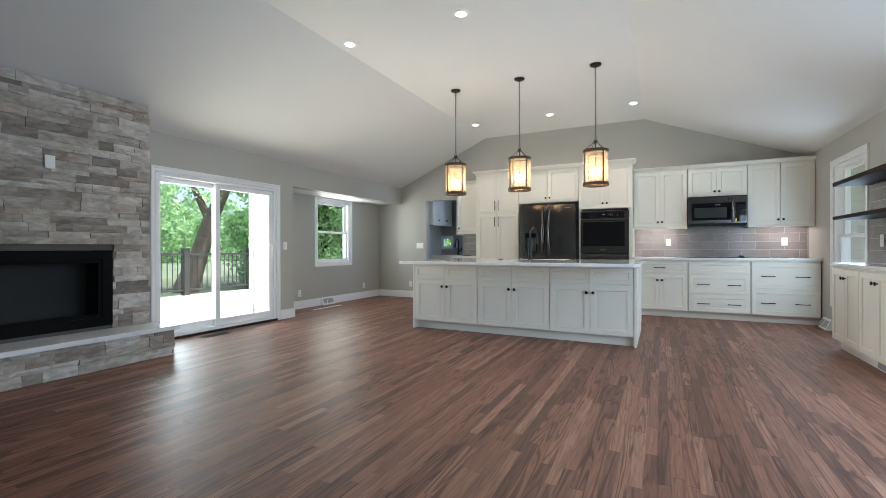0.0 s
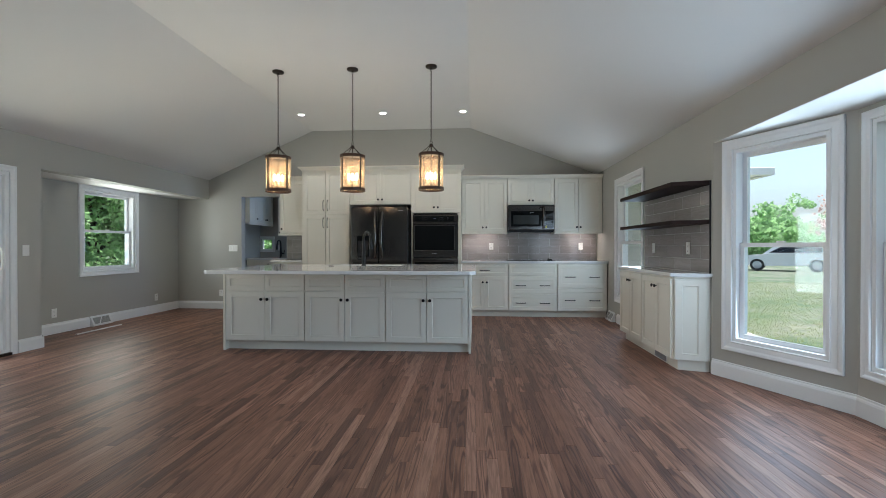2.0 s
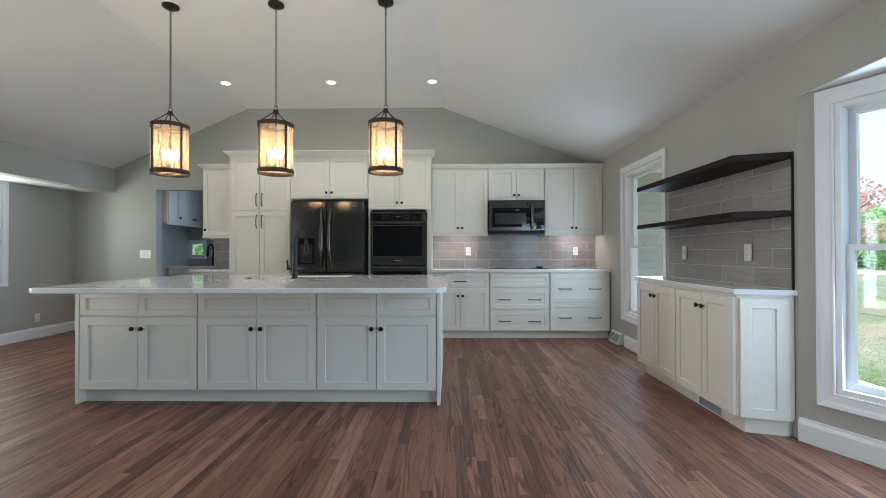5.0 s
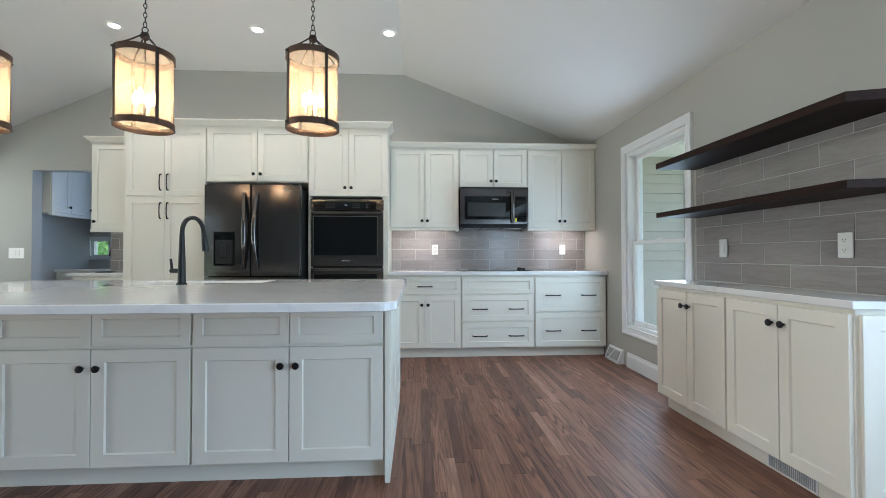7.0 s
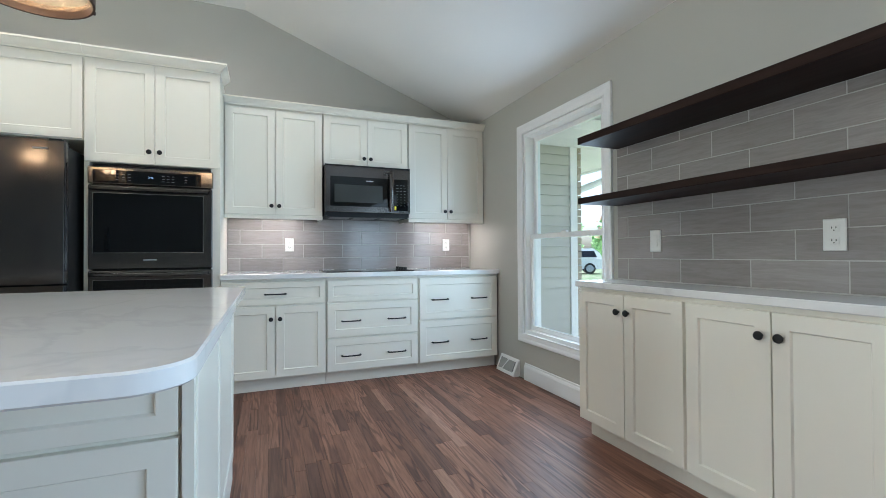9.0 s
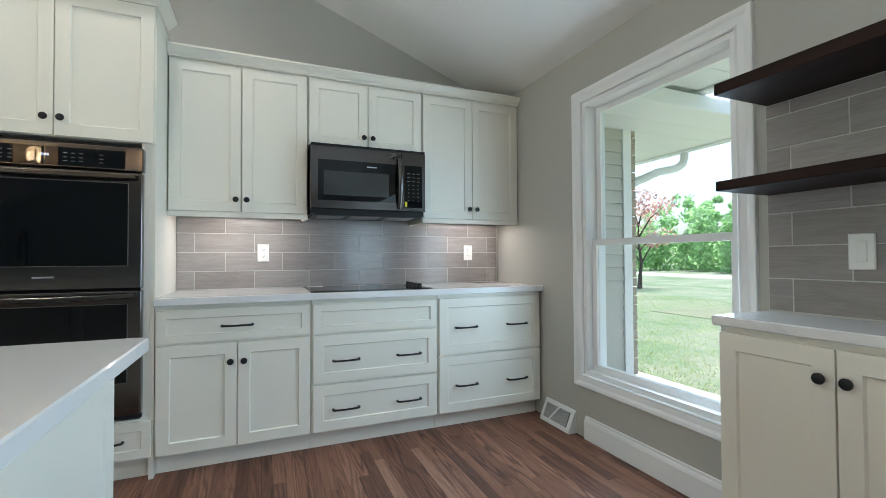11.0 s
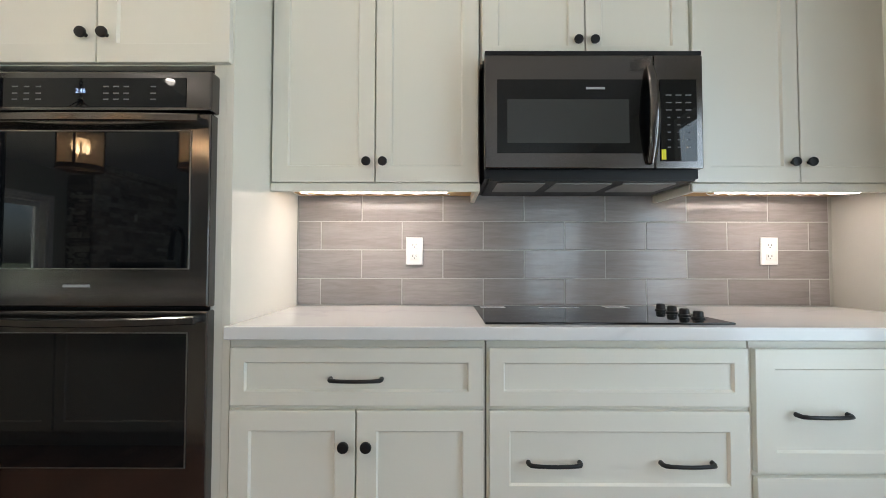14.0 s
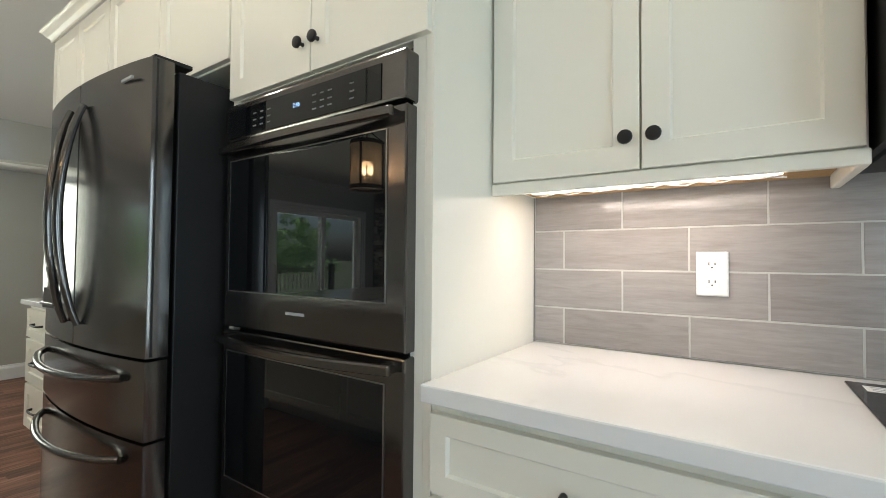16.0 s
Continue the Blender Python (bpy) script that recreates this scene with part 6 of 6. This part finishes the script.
# parked cars
def car(x, y, turn, label, paint):
    c = thing("car", (x, y, GZ), label, "car")
    m = pose(x, y, GZ + 0.03, 0, 0, turn)
    low = [(-2.2, 0.32), (-2.28, 0.62), (-2.2, 0.92), (-1.2, 1.02), (0.9, 0.98), (1.9, 0.9), (2.25, 0.72), (2.28, 0.42), (2.15, 0.28)]
    bm = bmesh.new()
    loft(bm, [[m @ Vector((px, w, pz)) for px, pz in low] for w in (-0.86, -0.90, 0.90, 0.86)])
    part("body", bm, paint, c, "", 30)
    cab = [(-2.15, 0.93, 0.84), (-1.95, 1.35, 0.72), (-1.6, 1.62, 0.64), (0.1, 1.64, 0.64), (0.55, 1.48, 0.68), (1.15, 0.97, 0.84)]
    bm = bmesh.new()
    loft(bm, [[m @ Vector((px, s * w, pz)) for px, pz, w in cab] for s in (-1, 1)])
    part("cabin", bm, paint, c, "", 30)
    for s in (-1, 1):
        bm = bmesh.new()
        win = [(-1.8, 1.06, 0.815), (-1.62, 1.45, 0.705), (0.1, 1.5, 0.69), (0.85, 1.06, 0.82)]
        loft(bm, [[m @ Vector((px, s * (w + o), pz)) for px, pz, w in win] for o in (0.0, 0.012)])
        part("window", bm, M_BGLASS, c, "dark side glass")
        for wx in (-1.35, 1.4):
            mm = m @ pose(wx, s * 0.80, 0.33, 90)
            tyre = part("wheel", lathe(bmesh.new(), [(0.34, -0.11), (0.36, -0.06), (0.36, 0.06), (0.34, 0.11)], mm, 20), M_BLACK, c, "", 40)
            part("rim", lathe(bmesh.new(), [(0.21, -0.117), (0.23, -0.112), (0.23, 0.112), (0.21, 0.117)], mm, 16), M_LINE, tyre, "grey alloy rim", 40)
    part("headlight", box(bmesh.new(), 2.12, 2.27, -0.85, -0.5, 0.66, 0.78, m=m), M_LINE, c)
    part("headlight", box(bmesh.new(), 2.12, 2.27, 0.5, 0.85, 0.66, 0.78, m=m), M_LINE, c)
    return c


M_CARW = material("white_car_paint", (0.75, 0.75, 0.75), 0.25, vary=0.02, coat=0.6)
M_CARB = material("blue_grey_car_paint", (0.30, 0.34, 0.40), 0.25, vary=0.02, coat=0.6)
car(18.6, 27.9, 145, "white parked sport-utility car on the drive", M_CARW)
car(15.0, 32.0, 145, "blue-grey parked car on the drive", M_CARB)

# grass blades on the near lawn
M_BLADE = leaf_material("grass_blades", (0.15, 0.19, 0.07), (0.26, 0.29, 0.13))
g = np.random.default_rng(31)
nbl = 60000
bx_, by_ = 4.1 + 9.5 * g.uniform(0, 1, nbl) ** 1.5, g.uniform(0.5, 19, nbl)
ang, hh, lw = g.uniform(0, 6.28, nbl), g.uniform(0.012, 0.045, nbl), g.uniform(0.003, 0.008, nbl)
dx, dy = np.cos(ang), np.sin(ang)
lx, ly = g.normal(0, 0.03, nbl), g.normal(0, 0.03, nbl)
tri_v = np.stack([np.stack([bx_ - dx * lw, by_ - dy * lw, np.full(nbl, GZ)], 1), np.stack([bx_ + dx * lw, by_ + dy * lw, np.full(nbl, GZ)], 1), np.stack([bx_ + lx, by_ + ly, GZ + hh], 1)], 1).reshape(-1, 3)
data = bpy.data.meshes.new("grass")
data.from_pydata(tri_v.tolist(), [], [(3 * i, 3 * i + 1, 3 * i + 2) for i in range(nbl)])
data.materials.append(M_BLADE)
tagged(new("grass", data), "short green and straw-coloured lawn grass", "grass", kind="stuff")

# ---- pieces: tiles, stones, floor boards ----
def piece_mesh(name, w, d, h, mat, e=0.002):
    """A shared slab w by h with its face towards -y and d deep, edges eased."""
    bm = plate(bmesh.new(), Matrix.Translation((-w / 2, 0, -h / 2)), w, h, ((0, 0), (0, d - e), (e, d)))
    return mesh_of(name, bm, mat)


def tile_wall(parent_name, m, s0, s1, z0, z1, joints, pitch, row, label, cuts=()):
    """Running-bond tiles on a wall frame m (y outwards), from s0 to s1 and z0 to z1. joints: a joint of each parity row."""
    back = setting(parent_name, box(bmesh.new(), s0, s1, -0.0074, -0.0005, z0, z1, m=m), M_GROUT, label, "backsplash")
    g = 0.003
    shapes = {}
    k = math.floor((z0 - joints[2]) / row)
    z = joints[2] + k * row
    while z < z1 - 0.01:
        a, b = max(z, z0) + g / 2, min(z + row, z1) - g / 2
        if b - a > 0.012:
            j = joints[k % 2]
            s = j + math.floor((s0 - j) / pitch) * pitch
            while s < s1:
                p, q = max(s, s0) + g / 2, min(s + pitch, s1) - g / 2
                if q - p > 0.012:
                    key = (round(q - p, 3), round(b - a, 3))
                    if key not in shapes:
                        shapes[key] = piece_mesh("tile", q - p, 0.0085, b - a, M_TILE)
                    ob = new("tile", shapes[key])
                    ob.parent = back
                    ob.matrix_basis = m @ pose((p + q) / 2, 0.0, (a + b) / 2, random.uniform(-0.12, 0.12), 0, 0)
                s += pitch
        z += row
        k += 1
    return back


m_kb = wall_frame((0, YB), (1, YB))
tile_wall("backsplash_kitchen", m_kb, -0.302, 2.02, 0.9125, Z_UP + 0.02, (0.154, 0.333, 0.905), 0.3555, 0.1245, "glossy grey tile backsplash behind the cooktop")
m_eb = wall_frame((XR, 0), (XR, -1))
tile_wall("backsplash_buffet", m_eb, -6.035, -4.535, 0.8985, 1.70, (-5.235, -5.413, 0.9015), 0.3575, 0.1245, "glossy grey tile backsplash over the buffet")
setting("tile_edge", box(bmesh.new(), -4.5345, -4.526, -0.014, -0.0005, 0.8985, 1.742, m=m_eb), M_BLACK, "black tile edge trim", "trim")
tile_wall("backsplash_small", m_kb, -3.49, -2.98, 0.9125, 1.34, (-3.4, -3.22, 0.905), 0.3555, 0.1245, "glossy grey tile backsplash by the pantry")


def stone_mesh(w, h, d, seed, mat):
    """A split-face ledge stone: a slab with a rough front."""
    rr = random.Random(seed)
    nx, nz = max(2, int(w / 0.05)), 2
    bm = bmesh.new()
    rows = []
    for j in range(nz + 1):
        row = []
        for i in range(nx + 1):
            edge = i in (0, nx) or j in (0, nz)
            row.append(bm.verts.new((w * (i / nx - 0.5), -d + (0.006 if edge else 0) + rr.uniform(-0.006, 0.006), h * (j / nz - 0.5))))
        rows.append(row)
    for j in range(nz):
        for i in range(nx):
            bm.faces.new((rows[j][i], rows[j][i + 1], rows[j + 1][i + 1], rows[j + 1][i]))
    rim = rows[0] + [r[-1] for r in rows[1:]] + rows[-1][-2::-1] + [r[0] for r in rows[-2:0:-1]]
    back = [bm.verts.new((v.co.x, 0, v.co.z)) for v in rim]
    n = len(rim)
    for i in range(n):
        bm.faces.new((rim[i], back[i], back[(i + 1) % n], rim[(i + 1) % n]))
    return mesh_of("stone", bm, mat)


stone_shapes = {}


def stones(parent, m, s0, s1, z0, z1, holes, seed, limit):
    """Ledge stones on a wall frame; loose pieces up to the limit, then joined."""
    rr = random.Random(seed)
    spots = []
    z = z0
    while z < z1 - 0.01:
        h = rr.choice((0.042, 0.055, 0.068, 0.085))
        if z + h > z1 - 0.015:
            h = z1 - z
        s = s0 - rr.uniform(0, 0.1)
        while s < s1:
            w = rr.choice((0.13, 0.18, 0.23, 0.29, 0.36, 0.44))
            a, b = max(s, s0), min(s + w, s1)
            parts_ = [(a, b)]
            for h0, h1, hz0, hz1 in holes:
                if z + h > hz0 + 0.005 and z < hz1 - 0.005:
                    nxt = []
                    for p, q in parts_:
                        if p < h0:
                            nxt.append((p, min(q, h0)))
                        if q > h1:
                            nxt.append((max(p, h1), q))
                    parts_ = nxt
            for p, q in parts_:
                if q - p > 0.02:
                    spots.append((p, q, z, h))
            s += w
        z += h
    spots.sort(key=lambda t: -t[1])
    rest = bmesh.new()
    for i, (p, q, z, h) in enumerate(spots):
        key = (round(q - p, 2), round(h, 3), rr.randrange(3))
        if key not in stone_shapes:
            stone_shapes[key] = stone_mesh(key[0] - 0.001, h - 0.001, 0.03, int(key[0] * 1000 + key[1] * 7000 + key[2] * 13), M_STONE)
        mt = m @ pose((p + q) / 2, 0.034 - rr.uniform(0, 0.016), z + h / 2, rr.uniform(-2, 2), 0, rr.uniform(-1.5, 1.5))
        if i < limit:
            ob = new("stone", stone_shapes[key])
            ob.parent = parent
            ob.matrix_basis = Matrix.Translation(-W[parent]) @ mt
        else:
            k = len(rest.verts)
            rest.from_mesh(stone_shapes[key])
            rest.verts.ensure_lookup_table()
            bmesh.ops.transform(rest, matrix=mt, verts=rest.verts[k:])
    if len(rest.verts):
        o = part("stone_rest", rest, M_STONE, parent)
        o["kind"] = "stuff"
    else:
        rest.free()


m_st = wall_frame((SX, 0), (SX, 1))
stones(chim, m_st, SY0, SY1, 0.298, ztop - 0.02, [FB], 5, 230)
stones(chim, Matrix(((-1, 0, 0, SX - 0.036), (0, -1, 0, SY1), (0, 0, 1, 0), (0, 0, 0, 1))), 0.0, 0.34, 0.0, ztop - 0.16, [], 7, 0)
stones(chim, wall_frame((HX, 0), (HX, 1)), SY0 - 0.2, 2.735, 0.002, 0.252, [], 9, 60)
stones(chim, Matrix(((-1, 0, 0, HX), (0, -1, 0, 2.735), (0, 0, 1, 0), (0, 0, 0, 1))), 0.0, 0.36, 0.002, 0.252, [], 11, 0)

# floor boards along y: strips 57 mm wide in random lengths
BW_ = 0.0572
rr = random.Random(2)
lengths = (0.38, 0.5, 0.65, 0.8, 1.0, 1.25)
board = {}
for L in lengths:
    bm = bmesh.new()
    e = 0.0005
    loft(bm, [[(x, y, z) for x, y in ((-BW_ / 2 + 0.0004 + d, -L / 2 + 0.0004 + d), (BW_ / 2 - 0.0004 - d, -L / 2 + 0.0004 + d), (BW_ / 2 - 0.0004 - d, L / 2 - 0.0004 - d), (-BW_ / 2 + 0.0004 + d, L / 2 - 0.0004 - d))] for d, z in ((0, -0.018), (0, -e), (e, 0))])
    board[L] = mesh_of("plank", bm, M_PLANK)
loose, joined_v, joined_f = 0, [], []


def far_piece(x, y, L, w=BW_):
    k = len(joined_v)
    for d, z in ((0, -0.018), (0, -0.0005), (0.0005, 0)):
        a, b = w / 2 - 0.0004 - d, L / 2 - 0.0004 - d
        joined_v.extend([(x - a, y - b, z), (x + a, y - b, z), (x + a, y + b, z), (x - a, y + b, z)])
    for t in (0, 4):
        joined_f.extend([(k + t + i, k + t + (i + 1) % 4, k + t + 4 + (i + 1) % 4, k + t + 4 + i) for i in range(4)])
    joined_f.append((k + 8, k + 9, k + 10, k + 11))


def in_room(x):
    """The stretch of floor under one strip."""
    if x < XL:
        return YN, YB
    if x > XR - 0.03:
        return 0.62 + (x - XR) * 2.1, 4.5 - (x - XR) * 2.1
    return YS, UY1 if UX0 < x < -1.4 else YB


x = XN + 0.03
while x < 2.5:
    y0, y1 = in_room(x)
    y = y0 - rr.uniform(0, 0.8)
    while y < y1:
        L = rr.choice(lengths)
        a, b = max(y, y0), min(y + L, y1)
        if b - a > 0.02:
            near = -1.7 < x < 1.0 and 1.6 < (a + b) / 2 < 4.9 and b - a > L - 1e-6
            if near and loose < 300 and rr.random() < 0.62:
                ob = new("plank", board[L])
                ob.parent = floor
                ob.location = (x, (a + b) / 2, 0)
                loose += 1
            else:
                far_piece(x, (a + b) / 2, b - a)
        y += L
    x += BW_
data = bpy.data.meshes.new("plank_rest")
data.from_pydata(joined_v, [], joined_f)
data.materials.append(M_PLANK)
ob = new("plank_rest", data)
ob.parent = floor
ob["kind"] = "stuff"
